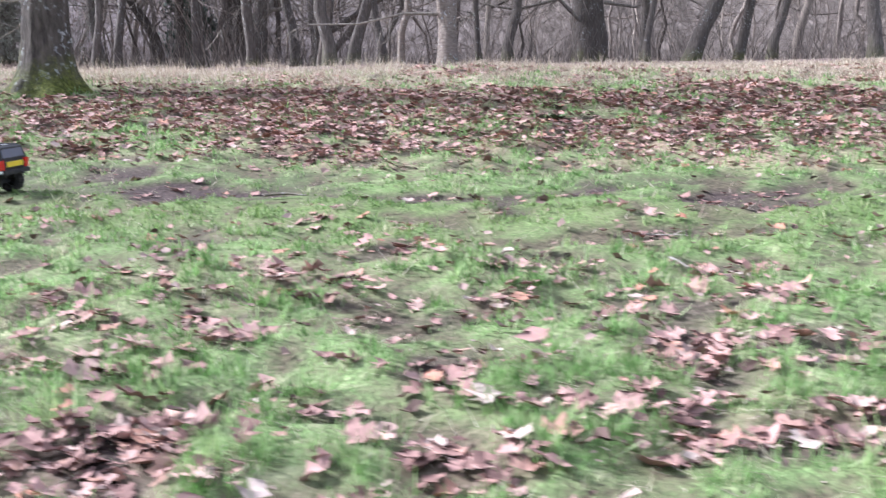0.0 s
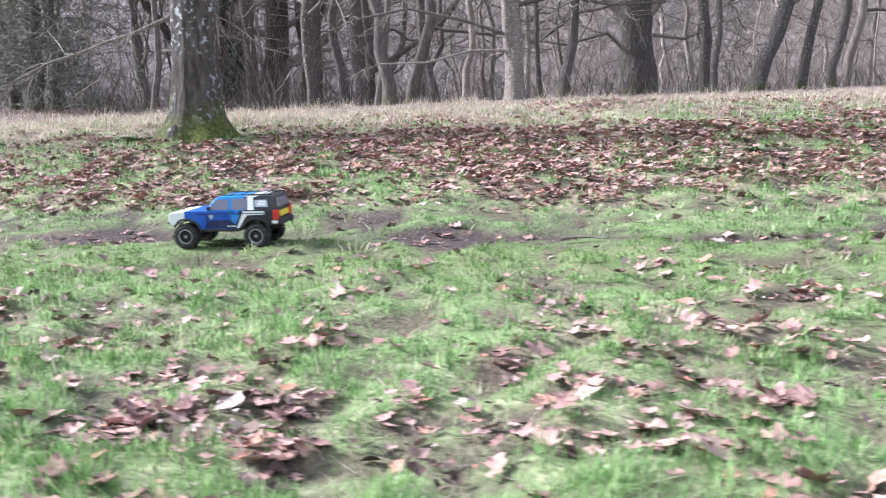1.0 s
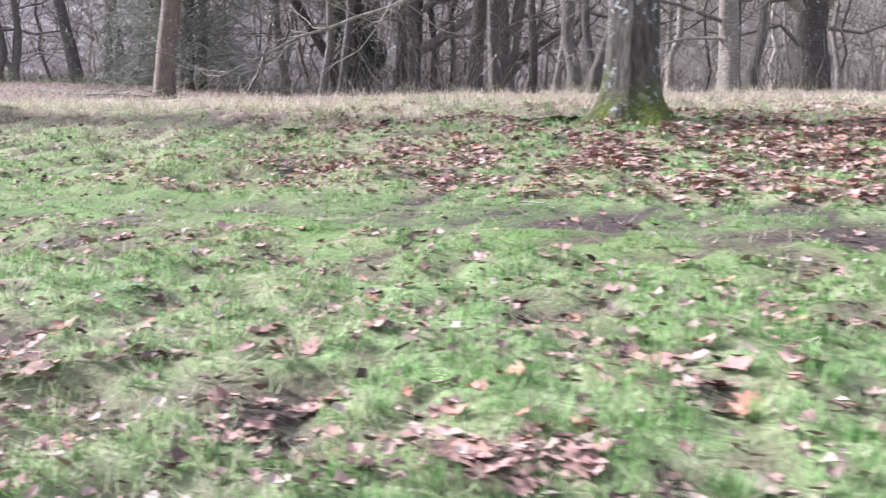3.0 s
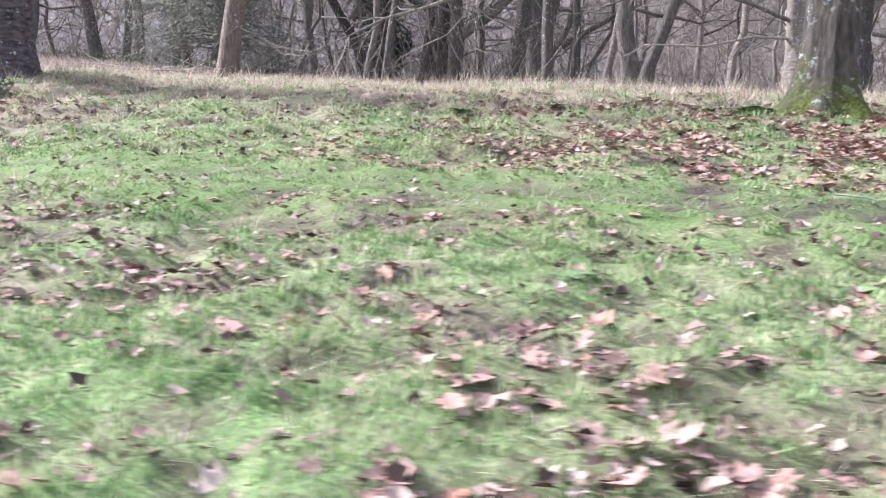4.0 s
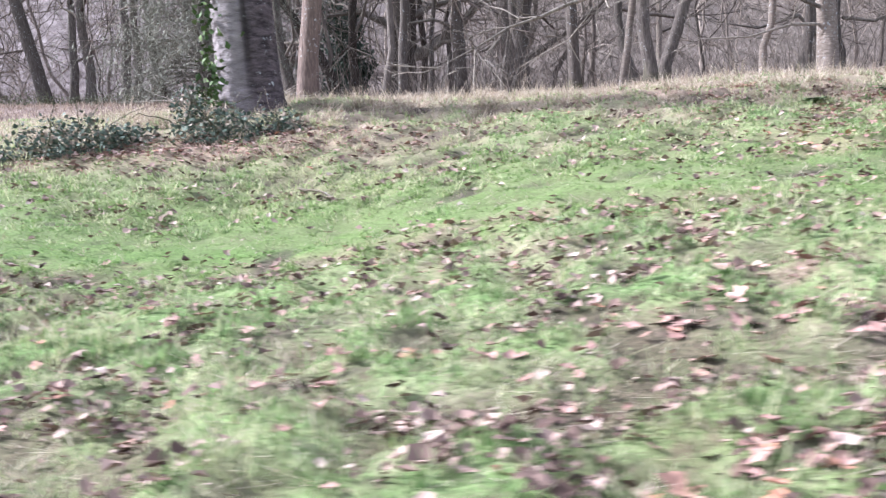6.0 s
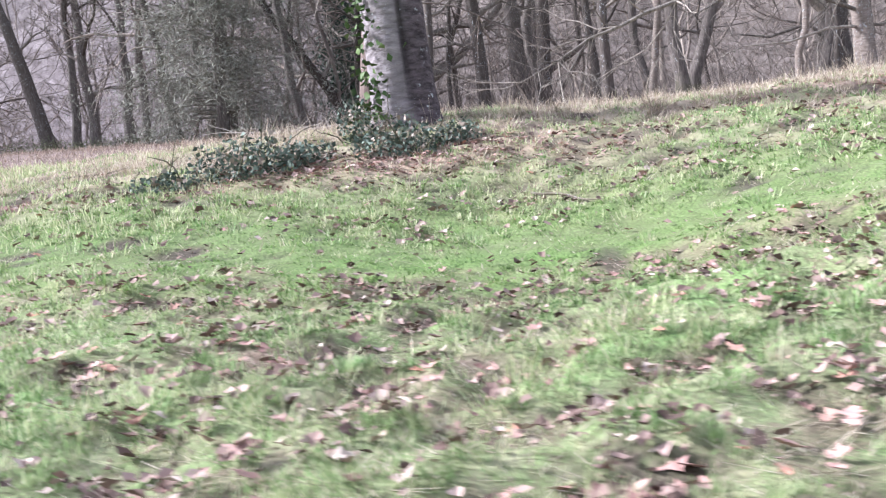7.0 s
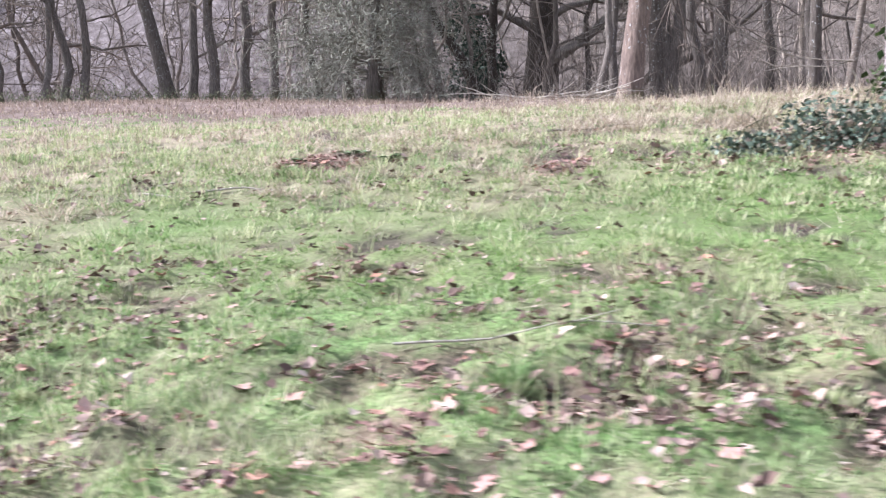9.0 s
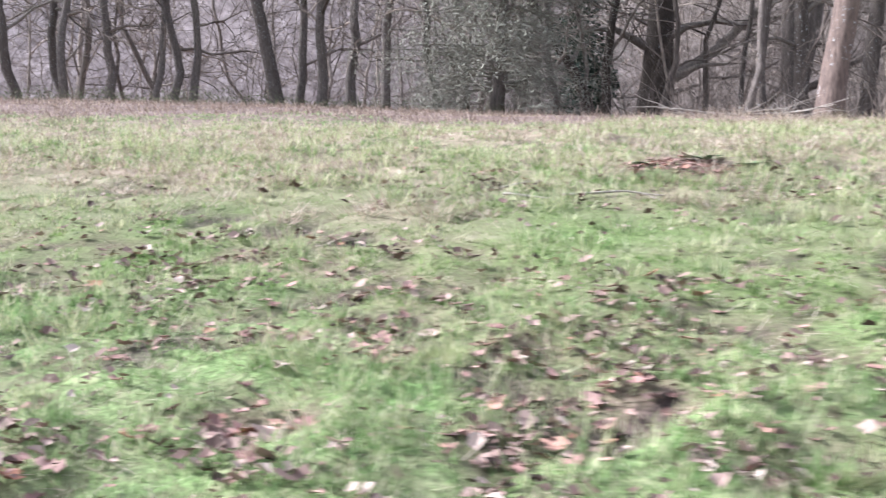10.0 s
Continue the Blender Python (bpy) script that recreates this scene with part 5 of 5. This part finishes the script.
def make_wheel(parent, x, y):
    tyre = lathe([(0.029, -0.022), (0.041, -0.024), (0.0445, -0.019), (0.046, -0.008), (0.046, 0.008), (0.0445, 0.019), (0.041, 0.024), (0.029, 0.022)], 40)
    for k in range(26):
        for s in (-1, 1):
            a = 2 * math.pi * (k + (0.5 if s > 0 else 0)) / 26
            m = Matrix.Rotation(-a, 4, "Y") @ Matrix.Translation((0.0465, s * 0.0115, 0)) @ Matrix.Diagonal((0.006, 0.02, 0.0072, 1))
            bmesh.ops.create_cube(tyre, size=1, matrix=m)
    wheel = part("wheel", tyre, RUBBER, parent, "knobbly black off-road tyre on a grey rim")
    wheel.location = (x, y, 0.0485)
    side = 1 if y > 0 else -1
    part("rim", lathe([(0.0295, side * 0.020), (0.0295, side * 0.0235), (0.0275, side * 0.0245), (0.025, side * 0.023), (0.025, side * 0.010), (0.028, side * 0.006)], 36), ALLOY, wheel, "pale grey beadlock ring")
    part("rim_disc", lathe([(0.002, side * 0.013), (0.0257, side * 0.011), (0.0257, side * 0.009), (0.002, side * 0.009)], 24), PLASTIC, wheel)
    for k in range(6):
        a = math.pi * k / 3
        spoke = rod((0.006 * math.cos(a), side * 0.0165, 0.006 * math.sin(a)), (0.0262 * math.cos(a), side * 0.015, 0.0262 * math.sin(a)), 0.0028, 6)
        part("spoke", spoke, PLASTIC, wheel)
    part("hub", rod((0, side * 0.01, 0), (0, side * 0.021, 0), 0.0065, 10), ALLOY, wheel)
    return wheel


def model_car(x, y, heading):
    car = new("model_car")
    lean = math.degrees(math.atan2(float(land(x + 0.145 * math.cos(radians(heading)), y + 0.145 * math.sin(radians(heading))) - land(x - 0.145 * math.cos(radians(heading)), y - 0.145 * math.sin(radians(heading)))), 0.29))
    tilt = math.degrees(math.atan2(float(land(x - 0.1 * math.sin(radians(heading)), y + 0.1 * math.cos(radians(heading))) - land(x + 0.1 * math.sin(radians(heading)), y - 0.1 * math.cos(radians(heading)))), 0.2))
    wheels_z = max(float(ground_z(x + a * math.cos(radians(heading)) - b * math.sin(radians(heading)), y + a * math.sin(radians(heading)) + b * math.cos(radians(heading))) - land(x, y) - a / 0.29 * 0.29 * math.tan(radians(lean)) - b * math.tan(radians(tilt))) for a in (0.145, -0.145) for b in (0.09, -0.09))
    car.matrix_world = pose(x, y, float(land(x, y)) + wheels_z - 0.003, tilt, -lean, heading)
    tagged(car, "blue, white and black remote-controlled model off-road car on the worn track", "model car")
    fa, ra, az, ar = 0.145, -0.145, 0.053, 0.063
    nose = prism([(0.218, 0.098), (0.226, 0.112), (0.226, 0.149), (0.217, 0.157), (0.15, 0.163)] + [(0.15, 0.125)] + arch(fa, ar, az, 5, 1.45, 0.75))
    part("nose", nose, WHITE, car, "white front end and bonnet tip")
    front = [(0.15, 0.164), (0.052, 0.168), (0.0, 0.165), (-0.055, 0.165), (-0.055, 0.075), (0.075, 0.075)] + arch(fa, ar, az, 7, math.pi - 0.25, 1.5)
    part("body", prism(front), BLUE, car, "blue bonnet and door")
    rear = [(-0.056, 0.165), (-0.243, 0.165), (-0.25, 0.15), (-0.25, 0.095)] + [(2 * ra - px, pz) for px, pz in arch(ra, ar, az, 9, 0.6, math.pi - 0.25)] + [(-0.056, 0.075)]
    part("rear_body", prism(rear), BLACK, car, "black rear quarter")
    part("cabin", prism([(0.066, 0.163), (0.024, 0.224), (0.012, 0.231), (-0.095, 0.235), (-0.095, 0.163)]), SKY_BLUE, car, "bright blue front roof and pillars")
    part("rear_cabin", prism([(-0.0955, 0.163), (-0.0955, 0.236), (-0.215, 0.236), (-0.232, 0.229), (-0.247, 0.163)]), BLACK, car, "black rear roof")
    for s in (-1, 1):
        part("window", plate([(0.05, 0.17), (0.021, 0.216), (-0.03, 0.221), (-0.032, 0.17)], s), SMOKED, car, "smoked grey side window")
        part("window", plate([(-0.046, 0.17), (-0.044, 0.221), (-0.105, 0.223), (-0.108, 0.17)], s, 0.0016), SMOKED, car, "smoked grey side window")
        part("window", plate([(-0.142, 0.182), (-0.138, 0.215), (-0.195, 0.216), (-0.203, 0.182)], s, 0.0026), PALE_PANE, car, "pale rear quarter window")
        part("stripe", plate([(-0.112, 0.168), (-0.108, 0.228), (-0.132, 0.23), (-0.137, 0.168)], s, 0.002), WHITE, car, "white painted pillar stripe")
        part("stripe", plate([(-0.1, 0.2315), (-0.1, 0.2352), (-0.16, 0.2352), (-0.135, 0.228)], s, 0.002), WHITE, car, "white roof-edge splash")
        part("stripe", plate([(-0.075, 0.158), (-0.068, 0.19), (-0.0345, 0.172), (-0.04, 0.12), (-0.06, 0.1), (-0.075, 0.13)], s, 0.0012), SKY_BLUE, car, "bright blue flash behind the door")
        part("stripe", plate([(-0.064, 0.08), (-0.086, 0.14), (-0.092, 0.162), (-0.182, 0.162), (-0.187, 0.146), (-0.11, 0.143), (-0.1, 0.128), (-0.074, 0.08)], s, 0.0022), WHITE, car, "white swoosh over the rear wheel")
        part("door_band", plate([(0.07, 0.08), (0.055, 0.118), (-0.035, 0.122), (-0.07, 0.118), (-0.07, 0.08)], s, 0.0008), NAVY, car, "dark navy lower door")
        part("belt_line", plate([(0.1, 0.149), (-0.235, 0.151), (-0.235, 0.1545), (0.1, 0.1525)], s, 0.003), NAVY, car)
        part("badge", plate([(0.03, 0.147), (0.046, 0.147), (0.046, 0.134), (0.038, 0.124), (0.03, 0.134)], s, 0.0022), PALE_PANE, car, "small grey shield badge")
        part("decal", plate([(-0.062, 0.088), (-0.025, 0.088), (-0.025, 0.093), (-0.062, 0.093)], s, 0.0024), WHITE, car)
        for k in range(3):
            part("decal", plate([(-0.15 - k * 0.003, 0.19 + k * 0.008), (-0.19, 0.19 + k * 0.008), (-0.19, 0.1945 + k * 0.008), (-0.15 - k * 0.003, 0.1945 + k * 0.008)], s, 0.0036), WHITE, car)
        part("door_handle", plate([(-0.012, 0.143), (-0.026, 0.143), (-0.026, 0.139), (-0.012, 0.139)], s, 0.004), PLASTIC, car)
        for cx, lo, hi in ((fa, 0.55, math.pi - 0.2), (ra, 0.45, math.pi - 0.25)):
            flare = Bundle()
            pts = np.array([(px, s * 0.101, pz) for px, pz in arch(cx, ar, az, 12, lo, hi)])
            flare.add(pts, np.full(12, 0.0045), 6)
            part("wheel_arch", flare.mesh("wheel_arch"), PLASTIC, car)
        part("tail_light", block(-0.2555, -0.232, s * 0.086 - 0.012, s * 0.086 + 0.0165, 0.11, 0.15), RED_LENS, car, "red tail light")
        part("light_cover", block(-0.2535, -0.2275, s * 0.088 - 0.004, s * 0.088 + 0.017, 0.097, 0.1075, 0.001), WHITE, car)
        part("headlight", block(0.214, 0.2245, s * 0.07 - 0.014, s * 0.07 + 0.014, 0.1, 0.116), PALE_PANE, car, "square headlight")
        part("sill", block(-0.075, 0.07, s * 0.094 - 0.008, s * 0.094 + 0.008, 0.066, 0.076), PLASTIC, car)
        part("chassis_rail", block(-0.22, 0.2, s * 0.032 - 0.004, s * 0.032 + 0.004, 0.068, 0.084, 0.001), PLASTIC, car)
        part("roof_rail", rod((-0.0, s * 0.066, 0.207), (-0.215, s * 0.066, 0.2085), 0.0024), PLASTIC, car)
        part("mirror", block(0.04, 0.052, s * 0.106 - 0.009, s * 0.106 + 0.009, 0.152, 0.166), PLASTIC, car, "small black door mirror")
        part("door_gap", plate([(-0.0395, 0.088), (-0.0395, 0.168), (-0.0415, 0.168), (-0.0415, 0.088)], s, 0.003), BLACK, car)
        part("door_gap", plate([(0.058, 0.09), (0.058, 0.15), (0.056, 0.15), (0.056, 0.09)], s, 0.003), BLACK, car)
        for cx in (fa, ra):
            part("shock_absorber", rod((cx + 0.012, s * 0.045, 0.062), (cx - 0.01, s * 0.05, 0.135), 0.006), ALLOY, car)
            part("link", rod((cx, s * 0.03, 0.05), (cx * 0.3, s * 0.028, 0.07), 0.0032, 6), PLASTIC, car)
            make_wheel(car, cx, s * 0.093)
    part("stripe", block(-0.165, -0.1, -0.062, 0.062, 0.203, 0.2062, 0.001), WHITE, car, "white splash across the roof")
    for k in range(5):
        part("roof_bar", rod((-0.03 - 0.042 * k, -0.066, 0.2078), (-0.03 - 0.042 * k, 0.066, 0.2078), 0.0016, 6), PLASTIC, car)
    part("windscreen", rod_pane(), SMOKED, car, "smoked windscreen")
    part("grille", block(0.2165, 0.2235, -0.05, 0.05, 0.1, 0.117, 0.001), PLASTIC, car)
    part("front_bumper", block(0.212, 0.238, -0.085, 0.085, 0.094, 0.108), PLASTIC, car, "black front bumper")
    part("rear_bumper", block(-0.268, -0.244, -0.09, 0.09, 0.09, 0.108), PLASTIC, car, "black rear bumper")
    part("tow_hitch", rod((-0.262, -0.02, 0.098), (-0.29, -0.02, 0.09), 0.004), PLASTIC, car)
    part("number_plate", block(-0.2555, -0.247, -0.055, 0.055, 0.12, 0.142, 0.0008), YELLOW, car, "yellow rear number plate")
    part("rear_window", tail_pane(), SMOKED, car)
    for cx in (fa, ra):
        part("axle", rod((cx, -0.075, 0.0485), (cx, 0.075, 0.0485), 0.009), PLASTIC, car)
        part("differential", block(cx - 0.02, cx + 0.02, -0.005, 0.035, 0.03, 0.067, 0.006), PLASTIC, car)
    part("gearbox", block(-0.05, 0.05, -0.03, 0.03, 0.058, 0.1, 0.004), PLASTIC, car)
    part("driveshaft", rod((0.13, 0.012, 0.056), (0.04, 0.0, 0.072), 0.0045), ALLOY, car)
    part("driveshaft", rod((-0.13, 0.012, 0.056), (-0.04, 0.0, 0.072), 0.0045), ALLOY, car)
    # short overhangs before the front wheels and behind the rear ones
    for ob in car.children:
        if not ob.name.startswith("wheel") or ob.name.startswith("wheel_arch"):
            for v in ob.data.vertices:
                x0 = v.co.x
                v.co.x = -0.17 + 0.72 * (x0 + 0.17) if x0 < -0.17 else 0.17 + 0.8 * (x0 - 0.17) if x0 > 0.17 else x0
    return car


def rod_pane():
    """The raked windscreen."""
    bm = bmesh.new()
    c = [(0.0612, -0.088, 0.1705), (0.0612, 0.088, 0.1705), (0.0262, 0.076, 0.2215), (0.0262, -0.076, 0.2215)]
    out = [bm.verts.new((x + 0.002, y, squat(z) + 0.0015)) for x, y, z in c]
    low = [bm.verts.new((x - 0.001, y, squat(z) - 0.001)) for x, y, z in c]
    bm.faces.new(out)
    bm.faces.new(low[::-1])
    for i in range(4):
        bm.faces.new((out[i], out[(i + 1) % 4], low[(i + 1) % 4], low[i]))
    bmesh.ops.recalc_face_normals(bm, faces=bm.faces)
    return bm


def tail_pane():
    bm = bmesh.new()
    c = [(-0.2452, -0.075, 0.178), (-0.2452, 0.075, 0.178), (-0.2352, 0.068, 0.222), (-0.2352, -0.068, 0.222)]
    out = [bm.verts.new((x - 0.0025, y, squat(z))) for x, y, z in c]
    low = [bm.verts.new((x + 0.001, y, squat(z))) for x, y, z in c]
    bm.faces.new(out)
    bm.faces.new(low[::-1])
    for i in range(4):
        bm.faces.new((out[i], out[(i + 1) % 4], low[(i + 1) % 4], low[i]))
    bmesh.ops.recalc_face_normals(bm, faces=bm.faces)
    return bm


model_car(-2.0, 3.72, 173)


# ---- sticks, weeds and tussocks ----
def stick(x0, y0, x1, y1, r, seed, bark, bow=0.05, forks=1):
    """A fallen twig lying on the turf."""
    rng = np.random.default_rng(seed)
    k = 9
    s = np.linspace(0, 1, k)
    ln = math.hypot(x1 - x0, y1 - y0)
    side = np.array((-(y1 - y0), x1 - x0)) / ln
    off = bow * ln * np.sin(np.pi * s) + rng.normal(0, 0.012 * ln, k)
    x, y = x0 + (x1 - x0) * s + side[0] * off, y0 + (y1 - y0) * s + side[1] * off
    z = ground_z(x, y) + 0.012 + r
    z = np.convolve(np.r_[z[0], z, z[-1]], (0.25, 0.5, 0.25), "valid")
    b = Bundle()
    p = np.stack([x, y, z], -1) - (x0, y0, z[0])
    b.add(p, np.linspace(r, 0.35 * r, k), 7)
    for _ in range(forks):
        i = int(rng.integers(3, 7))
        tw = wander(rng, p[i], p[i + 1] - p[i] + rng.normal(0, 0.5 * ln / k, 3) * (1, 1, 0.15), 0.3 * ln, 4, 0.15)
        b.add(tw, np.linspace(0.5 * r, 0.2 * r, 4), 5)
    ob = new("stick", b.mesh("stick"))
    ob.data.materials.append(bark)
    ob.location = (x0, y0, z[0])
    return tagged(ob, "thin dead fallen stick lying on the turf", "stick", "sticks on the turf")


for n, (x0, y0, x1, y1, r, pale) in enumerate((
    (-12.52, 5.0, -11.91, 4.85, 0.0038, 1), (-6.23, 2.28, -5.97, 2.38, 0.005, 0), (-13.7, 7.17, -13.53, 7.04, 0.006, 1), (-13.7, 7.35, -13.51, 7.38, 0.005, 1),
    (-11.55, 8.09, -11.03, 8.04, 0.008, 0), (-8.65, 6.32, -8.39, 5.95, 0.008, 0), (0.66, 2.43, 0.75, 2.31, 0.004, 1), (0.65, 2.88, 0.83, 2.82, 0.004, 1),
    (-0.69, 3.48, -0.51, 3.45, 0.007, 0), (-3.82, 4.65, -3.68, 4.59, 0.005, 1), (-13.46, 7.13, -13.05, 7.08, 0.007, 1), (-11.44, 5.24, -11.23, 5.4, 0.0028, 0), (-12.41, 5.23, -12.23, 5.2, 0.0028, 0),
)):
    stick(x0, y0, x1, y1, r, 300 + n, BLEACHED if pale else BARK_PALE, 0.04 + 0.03 * (n % 3), n % 2 + (n % 5 == 0))


def branch_pile():
    """Cut or fallen branches in a loose heap at the edge of the wood."""
    rng = np.random.default_rng(330)
    x0, y0 = -9.95, 14.6
    thing = new("branch_pile")
    base = float(ground_z(x0, y0))
    thing.location = (x0, y0, base)
    tagged(thing, "loose heap of pale dead branches on brown litter", "branch pile")
    for n in range(13):
        a = rng.normal(0.0, 0.35) + (math.pi if n % 2 else 0)
        sx, sy = rng.normal(0, 0.35), rng.normal(0, 0.2)
        p = wander(rng, (sx - 0.4 * math.cos(a), sy, 0.02 + 0.12 * rng.random()), (math.cos(a), math.sin(a), 0.03), 0.7 + 0.4 * rng.random(), 7, 0.12)
        p[:, 2] *= 0.5
        p[:, 2] = np.maximum(p[:, 2], 0.02 + land(p[:, 0] + x0, p[:, 1] + y0) - base)
        b = Bundle()
        r = 0.006 + 0.009 * rng.random()
        b.add(p, np.linspace(r, 0.4 * r, 7), 6)
        for _ in range(3):
            i = int(rng.integers(2, 6))
            b.add(wander(rng, p[i], p[i] - p[i - 1] + rng.normal(0, 0.12, 3), 0.5, 4, 0.2), np.linspace(0.5 * r, 0.2 * r, 4), 4)
        part("branch", b.mesh("branch"), BLEACHED if n % 3 else BARK_PALE, thing)


branch_pile()


def weed(x, y, size, seed):
    """A rosette of broad green leaves."""
    rng = np.random.default_rng(seed)
    thing = new("weed")
    thing.location = (x, y, float(ground_z(x, y)) + 0.002)
    tagged(thing, "low broad-leaved green weed in the turf", "weed", "weeds on the bank")
    for n in range(9):
        a = 2 * math.pi * n / 9 + rng.normal(0, 0.25)
        ln, w, up = size * (0.6 + 0.5 * rng.random()), size * (0.16 + 0.1 * rng.random()), 0.35 + 0.5 * rng.random()
        verts, quads = [], []
        for k, (s, ww) in enumerate(((0.05, 0.3), (0.3, 0.9), (0.6, 1.0), (0.85, 0.6), (1.0, 0.05))):
            r, z = ln * s, ln * (up * s - 0.75 * up * s * s)
            for e in (-1, 0, 1):
                verts.append((r * math.cos(a) - e * w * ww * math.sin(a), r * math.sin(a) + e * w * ww * math.cos(a), z + abs(e) * 0.12 * w))
            if k:
                p = 3 * k
                quads += [(p - 3, p - 2, p + 1, p), (p - 2, p - 1, p + 2, p + 1)]
        part("leaf", build_mesh("leaf", verts, np.array(quads)), WEED, thing)


for n, (x, y, size) in enumerate(((-3.53, 6.9, 0.16), (-3.41, 7.06, 0.13), (-3.7, 7.13, 0.12), (0.76, 5.53, 0.12), (0.19, 5.83, 0.1), (0.68, 5.64, 0.09), (-5.36, 7.0, 0.13), (-4.73, 7.21, 0.1), (-5.96, 7.12, 0.11), (-7.58, 4.46, 0.07), (-8.02, 4.3, 0.06), (-4.96, 3.29, 0.07), (-12.7, 7.78, 0.12), (-13.0, 7.8, 0.1), (-12.5, 7.68, 0.1))):
    weed(x, y, size, 400 + n)


def tussock(x, y, size, seed, mat, label):
    """A rounded tuft of longer grass."""
    rng = np.random.default_rng(seed)
    n = 620
    a, r = rng.random(n) * 2 * np.pi, rng.random(n) ** 0.7
    px, py = x + 0.45 * size * r * np.cos(a), y + 0.4 * size * r * np.sin(a)
    v, q = blades(rng, px, py, size * (0.16 + 0.24 * rng.random(n)) * (1.1 - 0.5 * r), np.full(n, 0.0034), np.clip(0.35 + 0.62 * r + rng.normal(0, 0.1, n), 0.05, 0.98), a + rng.normal(0, 0.4, n))
    base = float(ground_z(x, y))
    ob = new("grass_tussock", build_mesh("grass_tussock", v - np.array((x, y, base)), q))
    ob.data.materials.append(mat)
    ob.location = (x, y, base)
    return tagged(ob, label, "grass tussock", "tussocks on the verge")


for n, (x, y, size, dry) in enumerate(((-6.7, 3.0, 0.2, 1), (-6.43, 3.11, 0.14, 1), (-13.35, 4.89, 0.16, 0), (-12.28, 4.67, 0.15, 0), (-13.93, 5.46, 0.15, 1), (-10.96, 4.16, 0.14, 1), (-9.63, 3.61, 0.13, 0), (-1.95, 1.82, 0.13, 0), (-3.56, 2.17, 0.13, 0), (-11.68, 4.52, 0.14, 1), (-13.02, 7.47, 0.2, 0))):
    tussock(x, y, size, 500 + n, PALE_GRASS if dry else GRASS, "tuft of longer pale grass in the turf" if dry else "tuft of longer green grass in the turf")
